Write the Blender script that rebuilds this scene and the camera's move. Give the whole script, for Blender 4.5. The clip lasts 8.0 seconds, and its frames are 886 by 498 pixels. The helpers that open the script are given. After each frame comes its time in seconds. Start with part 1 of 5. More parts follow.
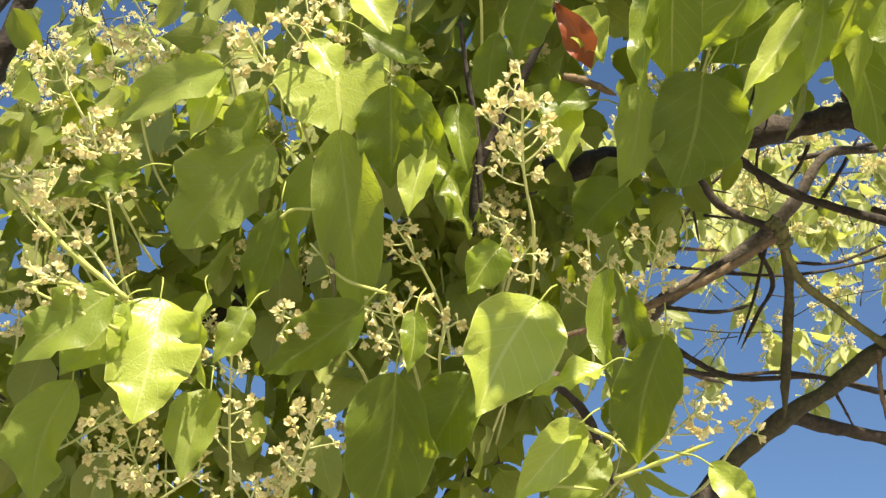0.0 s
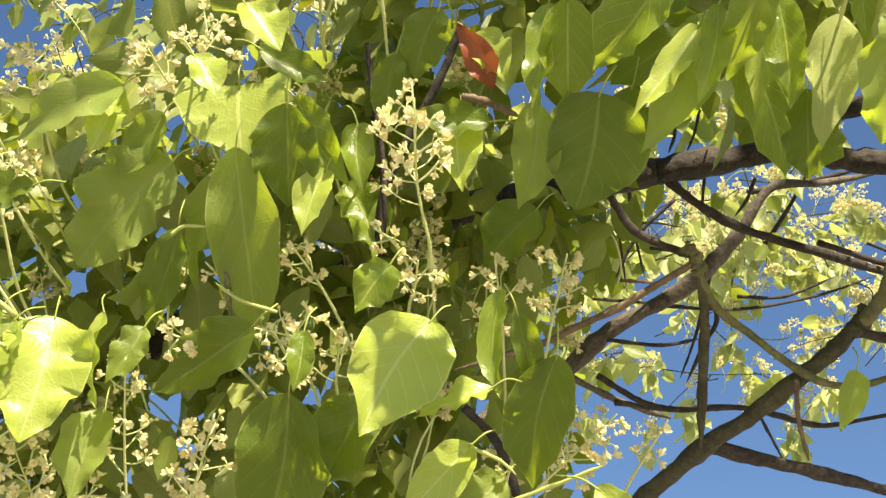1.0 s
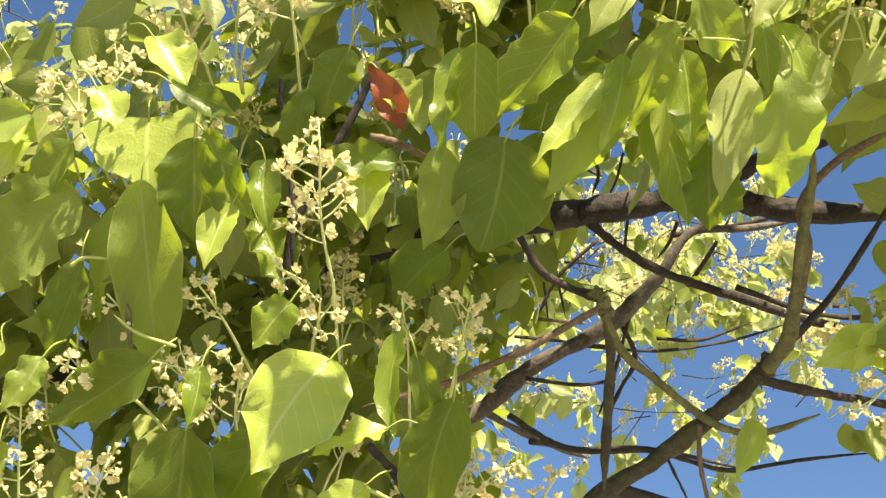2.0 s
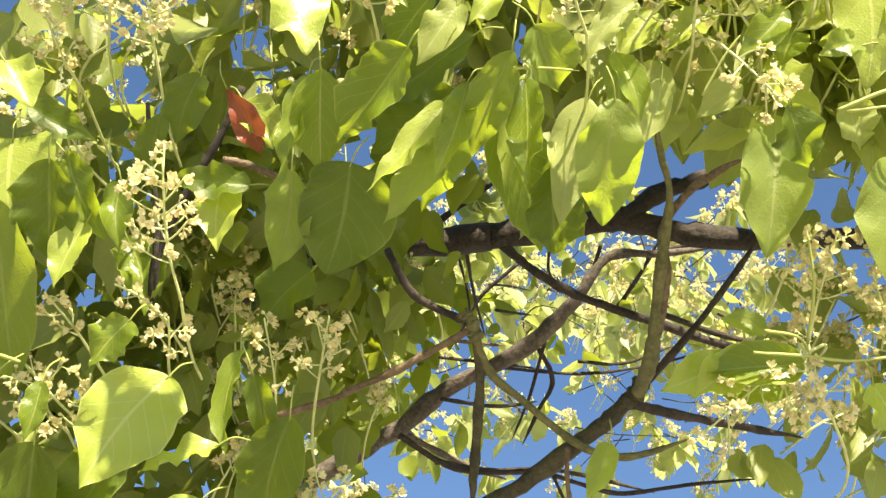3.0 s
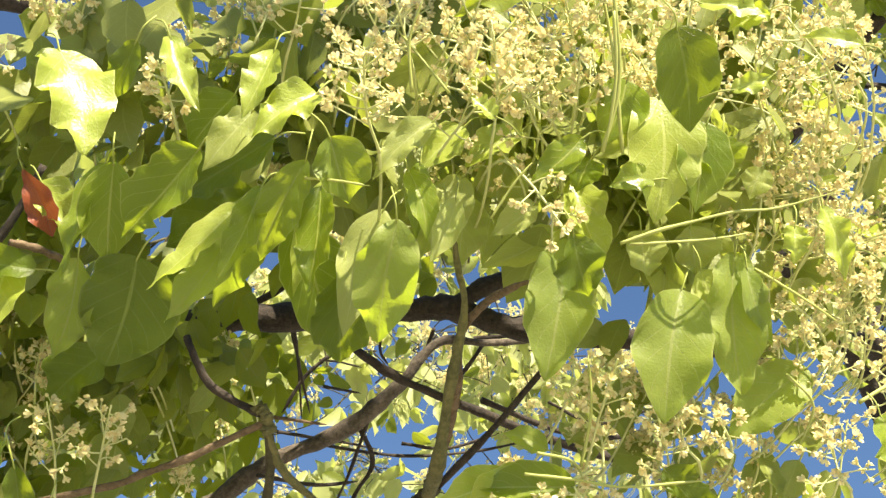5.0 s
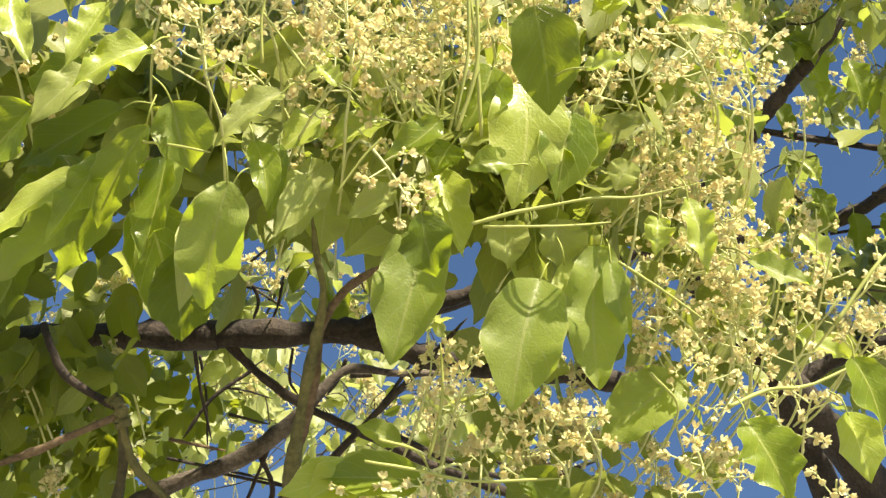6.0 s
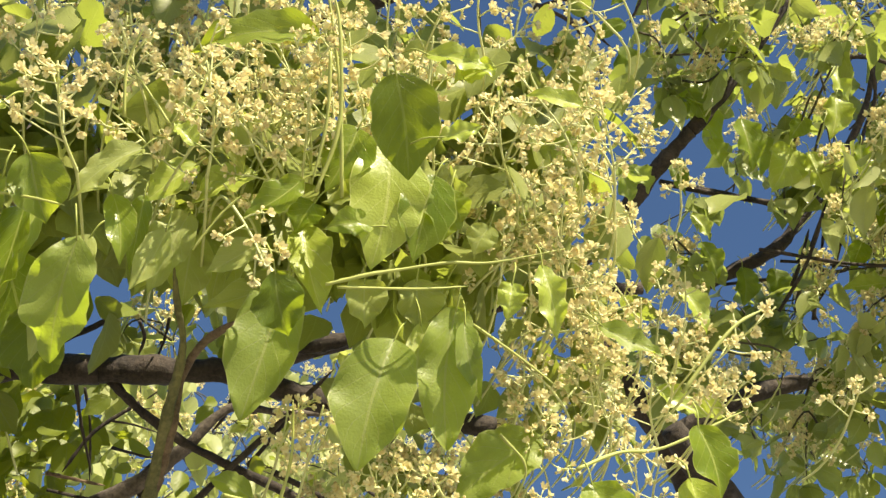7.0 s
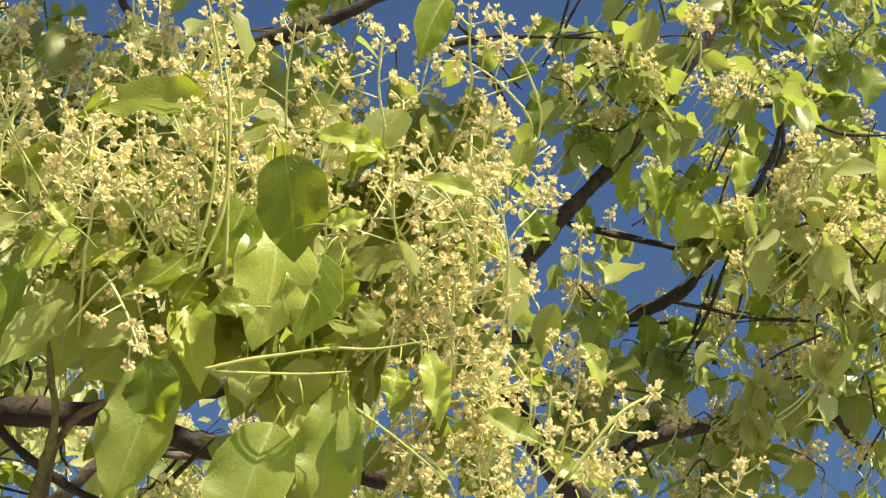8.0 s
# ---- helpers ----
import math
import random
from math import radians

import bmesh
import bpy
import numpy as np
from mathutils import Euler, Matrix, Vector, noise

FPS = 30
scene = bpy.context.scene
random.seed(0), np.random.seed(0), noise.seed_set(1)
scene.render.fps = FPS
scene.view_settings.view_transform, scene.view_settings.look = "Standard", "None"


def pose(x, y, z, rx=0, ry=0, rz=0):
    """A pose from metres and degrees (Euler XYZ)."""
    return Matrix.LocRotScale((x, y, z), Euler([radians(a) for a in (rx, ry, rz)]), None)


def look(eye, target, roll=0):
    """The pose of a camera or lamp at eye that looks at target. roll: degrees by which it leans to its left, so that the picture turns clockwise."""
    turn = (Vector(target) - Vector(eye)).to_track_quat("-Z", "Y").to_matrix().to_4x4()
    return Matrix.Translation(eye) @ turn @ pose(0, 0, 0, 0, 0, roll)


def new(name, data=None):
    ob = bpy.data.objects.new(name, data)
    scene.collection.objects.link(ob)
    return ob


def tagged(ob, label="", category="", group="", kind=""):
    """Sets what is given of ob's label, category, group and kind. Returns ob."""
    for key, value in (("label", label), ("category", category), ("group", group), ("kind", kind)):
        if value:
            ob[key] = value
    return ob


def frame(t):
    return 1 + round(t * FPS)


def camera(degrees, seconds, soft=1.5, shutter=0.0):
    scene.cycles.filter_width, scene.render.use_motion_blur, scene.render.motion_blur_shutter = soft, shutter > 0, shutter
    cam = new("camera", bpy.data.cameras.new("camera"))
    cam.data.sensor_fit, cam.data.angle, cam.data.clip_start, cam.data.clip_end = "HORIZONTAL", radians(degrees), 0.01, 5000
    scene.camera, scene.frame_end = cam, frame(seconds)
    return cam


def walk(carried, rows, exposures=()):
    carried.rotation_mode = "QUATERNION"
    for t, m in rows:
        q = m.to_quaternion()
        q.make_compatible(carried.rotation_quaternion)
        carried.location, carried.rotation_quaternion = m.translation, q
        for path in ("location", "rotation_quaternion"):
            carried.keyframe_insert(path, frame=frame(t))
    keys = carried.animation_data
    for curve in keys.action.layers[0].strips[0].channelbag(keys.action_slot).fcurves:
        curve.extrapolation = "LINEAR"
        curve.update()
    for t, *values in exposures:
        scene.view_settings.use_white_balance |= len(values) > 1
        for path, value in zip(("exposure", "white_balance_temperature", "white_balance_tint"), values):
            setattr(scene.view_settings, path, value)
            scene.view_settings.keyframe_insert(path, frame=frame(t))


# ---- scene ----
# ---- camera and walk ----
cam = camera(40.0, 8.0, soft=1.4)
START = pose(0, 0, 1.6, 33.0, 0, 0)
PATH = [
    (0.0, 0.0000, 0.0000, 0.0000, 0.00, 0.00, -0.00),
    (0.5, 0.0503, -0.0008, -0.0273, 0.44, 1.63, 0.10),
    (1.0, 0.0859, 0.0095, -0.0193, 0.27, 2.13, -0.48),
    (1.5, 0.1014, 0.0114, 0.0070, -0.95, 2.11, -1.51),
    (2.0, 0.1216, 0.0041, -0.0092, -2.17, 3.50, -2.10),
    (2.2, 0.1637, 0.0007, -0.0225, -1.63, 4.30, -2.10),
    (3.3, 0.2718, -0.0310, 0.0170, -1.44, 4.39, -3.60),
    (3.5, 0.2764, -0.0302, 0.0414, -2.35, 4.12, -4.10),
    (4.0, 0.2940, -0.0346, 0.0620, -4.04, 4.62, -5.18),
    (4.5, 0.3234, -0.0437, 0.0649, -5.12, 5.64, -5.63),
    (4.7, 0.3240, -0.0372, 0.0718, -6.10, 5.92, -6.03),
    (5.8, 0.4664, -0.0163, -0.0053, -5.78, 10.49, -8.18),
    (6.0, 0.4803, -0.0059, -0.0098, -6.50, 11.20, -8.60),
    (6.5, 0.4871, -0.0382, 0.0724, -8.68, 10.02, -9.53),
    (7.0, 0.5369, -0.0387, 0.0300, -9.83, 12.64, -10.18),
    (7.5, 0.5444, -0.0413, 0.0734, -11.83, 12.59, -11.11),
    (8.0, 0.5501, -0.0416, 0.1138, -13.94, 12.92, -11.59),
]
walk(cam, [(t, START @ pose(x, y, z, 90 + pitch, roll, yaw)) for t, x, y, z, yaw, pitch, roll in PATH],
     exposures=[(0.0, 1.48), (1.0, 1.62), (2.2, 1.76), (3.5, 1.86), (4.7, 1.76), (5.8, 1.52), (8.0, 1.22)])

# ---- sky and sun ----
SUN_ELEVATION, SUN_AZIMUTH = 44.0, 158.0      # degrees; azimuth clockwise from +y
world = bpy.data.worlds.new("sky")
scene.world = world
world.use_nodes = True
sky = world.node_tree.nodes.new("ShaderNodeTexSky")
sky.sky_type = "NISHITA"
sky.sun_disc = False
sky.sun_elevation = radians(SUN_ELEVATION)
sky.sun_rotation = radians(SUN_AZIMUTH)
sky.air_density, sky.dust_density, sky.ozone_density = 1.0, 0.0, 4.0
depth = world.node_tree.nodes.new("ShaderNodeHueSaturation")     # clear, deep blue air
depth.inputs["Saturation"].default_value = 1.03
world.node_tree.links.new(sky.outputs[0], depth.inputs["Color"])
world.node_tree.links.new(depth.outputs[0], world.node_tree.nodes["Background"].inputs[0])
world.node_tree.nodes["Background"].inputs[1].default_value = 0.053
lamp = bpy.data.lights.new("sun", "SUN")
lamp.energy, lamp.angle, lamp.color = 5.0, radians(0.6), (1.0, 0.88, 0.65)
e, a = radians(SUN_ELEVATION), radians(SUN_AZIMUTH)
SUNWARD = Vector((math.sin(a) * math.cos(e), math.cos(a) * math.cos(e), math.sin(e)))
sun = new("sun", lamp)
sun.matrix_world = look(SUNWARD * 40, (0, 0, 0))


# ---- materials ----
def node(tree, kind, **values):
    made = tree.nodes.new(kind)
    for key, value in values.items():
        made.inputs[key].default_value = value
    return made


def blank(name):
    mat = bpy.data.materials.new(name)
    mat.use_nodes = True
    mat.node_tree.nodes.clear()
    return mat, mat.node_tree, mat.node_tree.links.new


def maths(tree, link, op, a, b=None):
    made = tree.nodes.new("ShaderNodeMath")
    made.operation = op
    for i, value in enumerate((a, b)):
        if value is None:
            continue
        if isinstance(value, (int, float)):
            made.inputs[i].default_value = value
        else:
            link(value, made.inputs[i])
    return made.outputs[0]


def blend(tree, link, fac, a, b):
    made = tree.nodes.new("ShaderNodeMix")
    made.data_type = "RGBA"
    for slot, value in ((0, fac), (6, a), (7, b)):
        if isinstance(value, (int, float)):
            made.inputs[slot].default_value = value
        elif isinstance(value, tuple):
            made.inputs[slot].default_value = (*value, 1)
        else:
            link(value, made.inputs[slot])
    return made.outputs[2]


def leaf_material(name, face, other, through_colour, vein, rough, through_share, islands=False, gloss=0.5):
    """Leaf blade: waxy surface, light shining through, pale midrib and side veins, mottling."""
    mat, tree, link = blank(name)
    uv = tree.nodes.new("ShaderNodeUVMap")
    parts = tree.nodes.new("ShaderNodeSeparateXYZ")
    link(uv.outputs[0], parts.inputs[0])
    across = maths(tree, link, "ABSOLUTE", maths(tree, link, "SUBTRACT", parts.outputs[0], 0.5))
    rib = maths(tree, link, "LESS_THAN", across, 0.019)
    comb = maths(tree, link, "FRACT", maths(tree, link, "SUBTRACT", maths(tree, link, "MULTIPLY", parts.outputs[1], 6.0),
                                             maths(tree, link, "MULTIPLY", across, 4.2)))
    side = maths(tree, link, "MULTIPLY", maths(tree, link, "LESS_THAN", maths(tree, link, "ABSOLUTE", maths(tree, link, "SUBTRACT", comb, 0.5)), 0.03), 0.75)
    rim = maths(tree, link, "MULTIPLY", maths(tree, link, "GREATER_THAN", across, 0.481), 1.0)
    veins = maths(tree, link, "MAXIMUM", maths(tree, link, "MAXIMUM", rib, side), rim)
    grid = tree.nodes.new("ShaderNodeTexCoord")
    mottle = node(tree, "ShaderNodeTexNoise", Scale=55.0, Detail=4.0, Roughness=0.6)
    fine = node(tree, "ShaderNodeTexNoise", Scale=420.0, Detail=2.0)
    link(grid.outputs["Object"], mottle.inputs[0])
    link(grid.outputs["Object"], fine.inputs[0])
    if islands:
        chance = tree.nodes.new("ShaderNodeNewGeometry").outputs["Random Per Island"]
    else:
        chance = tree.nodes.new("ShaderNodeObjectInfo").outputs["Random"]
    shade = maths(tree, link, "ADD", maths(tree, link, "MULTIPLY", chance, 0.6), maths(tree, link, "MULTIPLY", mottle.outputs[0], 0.5))
    colour = blend(tree, link, shade, face, other)
    colour = blend(tree, link, maths(tree, link, "MULTIPLY", veins, 0.75), colour, vein)
    sap = blend(tree, link, shade, through_colour, tuple(c * k for c, k in zip(through_colour, (0.75, 0.85, 0.8))))
    sap = blend(tree, link, maths(tree, link, "MULTIPLY", veins, 0.35), sap, vein)
    skin = node(tree, "ShaderNodeBsdfPrincipled", Roughness=rough)
    skin.inputs["IOR"].default_value = 1.45
    skin.inputs["Specular IOR Level"].default_value = gloss
    link(colour, skin.inputs["Base Color"])
    bump = node(tree, "ShaderNodeBump", Strength=0.8, Distance=0.0014)
    height = maths(tree, link, "ADD", maths(tree, link, "MULTIPLY", veins, -0.7), maths(tree, link, "ADD", mottle.outputs[0], maths(tree, link, "MULTIPLY", fine.outputs[0], 0.3)))
    link(height, bump.inputs["Height"])
    link(bump.outputs[0], skin.inputs["Normal"])
    glow = tree.nodes.new("ShaderNodeBsdfTranslucent")
    link(sap, glow.inputs[0])
    link(bump.outputs[0], glow.inputs["Normal"])
    mix = tree.nodes.new("ShaderNodeMixShader")
    mix.inputs[0].default_value = through_share
    link(skin.outputs[0], mix.inputs[1])
    link(glow.outputs[0], mix.inputs[2])
    link(mix.outputs[0], tree.nodes.new("ShaderNodeOutputMaterial").inputs[0])
    return mat


def soft_material(name, one, two, share, islands=True, rough=0.6, scale=300.0):
    """Petals, stalks and the like: thin, slightly translucent."""
    mat, tree, link = blank(name)
    if islands:
        chance = tree.nodes.new("ShaderNodeNewGeometry").outputs["Random Per Island"]
    else:
        chance = tree.nodes.new("ShaderNodeObjectInfo").outputs["Random"]
    grid = tree.nodes.new("ShaderNodeTexCoord")
    speck = node(tree, "ShaderNodeTexNoise", Scale=scale, Detail=3.0)
    link(grid.outputs["Object"], speck.inputs[0])
    fac = maths(tree, link, "MULTIPLY", maths(tree, link, "POWER", chance, 2.5), maths(tree, link, "MULTIPLY", speck.outputs[0], 2.0))
    colour = blend(tree, link, fac, one, two)
    skin = node(tree, "ShaderNodeBsdfPrincipled", Roughness=rough)
    link(colour, skin.inputs["Base Color"])
    glow = tree.nodes.new("ShaderNodeBsdfTranslucent")
    link(colour, glow.inputs[0])
    mix = tree.nodes.new("ShaderNodeMixShader")
    mix.inputs[0].default_value = share
    link(skin.outputs[0], mix.inputs[1])
    link(glow.outputs[0], mix.inputs[2])
    link(mix.outputs[0], tree.nodes.new("ShaderNodeOutputMaterial").inputs[0])
    return mat


def bark_material(name, dark, light):
    mat, tree, link = blank(name)
    grid = tree.nodes.new("ShaderNodeTexCoord")
    broad = node(tree, "ShaderNodeTexNoise", Scale=28.0, Detail=6.0, Roughness=0.65)
    grain = node(tree, "ShaderNodeTexNoise", Scale=190.0, Detail=5.0, Roughness=0.7)
    crack = tree.nodes.new("ShaderNodeTexVoronoi")
    crack.inputs["Scale"].default_value = 75.0
    for tex in (broad, grain, crack):
        link(grid.outputs["Object"], tex.inputs["Vector"])
    fac = maths(tree, link, "MULTIPLY", maths(tree, link, "ADD", broad.outputs[0], maths(tree, link, "SUBTRACT", grain.outputs[0], 0.5)), 1.0)
    ramp = tree.nodes.new("ShaderNodeValToRGB")
    ramp.color_ramp.elements[0].position, ramp.color_ramp.elements[0].color = 0.35, (*dark, 1)
    ramp.color_ramp.elements[1].position, ramp.color_ramp.elements[1].color = 0.75, (*light, 1)
    link(fac, ramp.inputs[0])
    skin = node(tree, "ShaderNodeBsdfPrincipled", Roughness=0.85)
    link(ramp.outputs[0], skin.inputs["Base Color"])
    bump = node(tree, "ShaderNodeBump", Strength=0.7, Distance=0.004)
    link(maths(tree, link, "ADD", grain.outputs[0], maths(tree, link, "MULTIPLY", crack.outputs["Distance"], 0.8)), bump.inputs["Height"])
    link(bump.outputs[0], skin.inputs["Normal"])
    link(skin.outputs[0], tree.nodes.new("ShaderNodeOutputMaterial").inputs[0])
    return mat


TOP = leaf_material("leaf_upper_side", (0.080, 0.130, 0.012), (0.195, 0.245, 0.030), (0.58, 0.68, 0.026), (0.42, 0.45, 0.11), 0.31, 0.45)
PALE = leaf_material("leaf_underside", (0.120, 0.170, 0.026), (0.285, 0.330, 0.090), (0.60, 0.70, 0.034), (0.35, 0.38, 0.12), 0.46, 0.50)
YOUNG = leaf_material("young_leaf", (0.300, 0.370, 0.050), (0.370, 0.430, 0.070), (0.68, 0.76, 0.040), (0.56, 0.60, 0.18), 0.40, 0.42, gloss=0.85)
# darker green with the shade of hanging leaves put into the colour
DARK = leaf_material("shade_dark_leaf", (0.048, 0.082, 0.009), (0.105, 0.142, 0.016), (0.44, 0.52, 0.020), (0.22, 0.27, 0.06), 0.38, 0.45)
RED = leaf_material("withered_red_leaf", (0.20, 0.040, 0.022), (0.28, 0.07, 0.030), (0.36, 0.09, 0.030), (0.30, 0.10, 0.06), 0.45, 0.30)
# translucent blade, base colour lightened to stand in for sun on it
THIN = leaf_material("sun_pale_thin_leaf", (0.290, 0.335, 0.095), (0.390, 0.425, 0.150), (0.66, 0.70, 0.070), (0.50, 0.54, 0.20), 0.50, 0.50)
FILL = leaf_material("foliage", (0.160, 0.194, 0.038), (0.270, 0.290, 0.085), (0.50, 0.55, 0.070), (0.36, 0.40, 0.10), 0.45, 0.42, islands=True)
FILL_ONE = leaf_material("crown_leaf", (0.160, 0.194, 0.038), (0.270, 0.290, 0.085), (0.50, 0.55, 0.070), (0.36, 0.40, 0.10), 0.45, 0.42)
# paler copy of the foliage colour; bright sunlight on the far crown is painted in
FAR = leaf_material("sun_paled_foliage", (0.280, 0.315, 0.110), (0.410, 0.430, 0.215), (0.68, 0.71, 0.150), (0.44, 0.48, 0.20), 0.42, 0.46, islands=True)
# darker copy of the foliage colour, standing in for shade inside the crown
DEEP = leaf_material("shade_dark_foliage", (0.095, 0.125, 0.015), (0.160, 0.190, 0.028), (0.50, 0.55, 0.022), (0.20, 0.24, 0.06), 0.45, 0.36, islands=True)
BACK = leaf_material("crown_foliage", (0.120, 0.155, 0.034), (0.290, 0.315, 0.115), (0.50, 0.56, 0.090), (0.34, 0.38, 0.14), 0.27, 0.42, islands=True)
PETAL = soft_material("cream_petal", (0.84, 0.78, 0.44), (0.72, 0.59, 0.28), 0.38)
PETAL_ONE = soft_material("cream_petal_single", (0.84, 0.78, 0.44), (0.72, 0.59, 0.28), 0.38, islands=False)
STALK = soft_material("flower_stalk", (0.64, 0.66, 0.32), (0.50, 0.53, 0.19), 0.10, scale=120.0)
STEM = soft_material("green_stem", (0.40, 0.43, 0.11), (0.30, 0.33, 0.08), 0.08, scale=90.0)
PETIOLE = soft_material("leaf_stalk", (0.34, 0.38, 0.08), (0.26, 0.30, 0.06), 0.08, islands=False, scale=90.0)
TWIG = bark_material("green_twig_bark", (0.085, 0.085, 0.030), (0.190, 0.170, 0.065))
BARK = bark_material("grey_brown_bark", (0.018, 0.013, 0.010), (0.066, 0.048, 0.036))
# lighter bark copy with sunlight painted into it, for the sunlit limbs
GREY = bark_material("sunlit_grey_bark", (0.060, 0.047, 0.037), (0.170, 0.138, 0.108))
OLIVE = bark_material("olive_brown_bark", (0.036, 0.031, 0.015), (0.098, 0.085, 0.040))
TAN = bark_material("tan_twig_bark", (0.095, 0.062, 0.036), (0.230, 0.160, 0.098))
KINDS = {"T": TOP, "U": PALE, "Y": YOUNG, "D": DARK, "R": RED, "L": THIN}
TOWARDS = Vector((0.0, -0.98, -0.20))         # out of the crown, towards the path


# ---- mesh helpers ----
class Heap:
    """Vertices and faces that become one mesh."""

    def __init__(self):
        self.verts, self.faces, self.mats, self.uvs, self.count = [], [], [], [], 0

    def add(self, verts, faces, mat=0, uvs=None):
        verts = np.asarray(verts, float)
        self.verts.append(verts)
        self.faces += [tuple(i + self.count for i in f) for f in faces]
        self.mats += [mat] * len(faces)
        self.uvs.append(np.full((len(verts), 2), 0.3) if uvs is None else np.asarray(uvs, float))
        self.count += len(verts)

    def mesh(self, name, materials, smooth=True):
        mesh = bpy.data.meshes.new(name)
        mesh.from_pydata(np.concatenate(self.verts).tolist(), [], self.faces)
        for m in materials:
            mesh.materials.append(m)
        mesh.polygons.foreach_set("material_index", self.mats)
        mesh.polygons.foreach_set("use_smooth", [smooth] * len(self.faces))
        layer = mesh.uv_layers.new(name="UVMap")
        corner = np.zeros(len(mesh.loops), dtype=np.int32)
        mesh.loops.foreach_get("vertex_index", corner)
        layer.data.foreach_set("uv", np.concatenate(self.uvs)[corner].ravel())
        mesh.update()
        return mesh


def part(name, heap, materials, parent, label="", smooth=True):
    ob = new(name, heap.mesh(name, materials, smooth))
    ob.parent = parent
    return tagged(ob, label)


def spline(points, steps):
    """A smooth line through the points, as an array."""
    p = np.asarray(points, float)
    p = np.vstack([2 * p[0] - p[1], p, 2 * p[-1] - p[-2]])
    out = []
    for i in range(1, len(p) - 2):
        for s in np.linspace(0, 1, steps, endpoint=False):
            a, b, c, d = p[i - 1:i + 3]
            out.append(0.5 * (2 * b + (c - a) * s + (2 * a - 5 * b + 4 * c - d) * s * s + (3 * b - a - 3 * c + d) * s ** 3))
    out.append(p[-2])
    return np.array(out)


def across(a, b):
    """Cross product of rows of three."""
    return np.stack([a[..., 1] * b[..., 2] - a[..., 2] * b[..., 1], a[..., 2] * b[..., 0] - a[..., 0] * b[..., 2], a[..., 0] * b[..., 1] - a[..., 1] * b[..., 0]], -1)


def unit(v):
    return v / (math.sqrt(v[0] * v[0] + v[1] * v[1] + v[2] * v[2]) + 1e-9)


RINGS, WALLS = {}, {}


def tube(heap, line, radii, sides=6, mat=0, rough=0.0, rng=None):
    line = np.asarray(line, float)
    n = len(line)
    along = np.empty_like(line)
    along[1:-1], along[0], along[-1] = (line[2:] - line[:-2]) / 2, line[1] - line[0], line[-1] - line[-2]
    along /= np.sqrt((along * along).sum(1))[:, None] + 1e-12
    ref = np.array([0.31, 0.22, 0.92]) if abs(along[0][2]) < 0.9 else np.array([0.9, 0.3, 0.1])
    u = across(along, ref)
    u /= np.sqrt((u * u).sum(1))[:, None] + 1e-12
    w = across(along, u)
    if sides not in RINGS:
        t = np.linspace(0, 2 * math.pi, sides, endpoint=False)
        RINGS[sides] = np.cos(t), np.sin(t)
    cos, sin = RINGS[sides]
    r = np.broadcast_to(radii, (n,))[:, None] * np.ones(sides)
    if rng is not None:
        r = r * (1 + rough * rng.standard_normal((n, sides)))
    rings = line[:, None] + (cos * r)[:, :, None] * u[:, None] + (sin * r)[:, :, None] * w[:, None]
    if (n, sides) not in WALLS:
        faces = [(i * sides + k, i * sides + (k + 1) % sides, (i + 1) * sides + (k + 1) % sides, (i + 1) * sides + k) for i in range(n - 1) for k in range(sides)]
        WALLS[n, sides] = faces + [tuple(range(sides))[::-1], tuple((n - 1) * sides + k for k in range(sides))]
    heap.add(rings.reshape(-1, 3), WALLS[n, sides], mat)


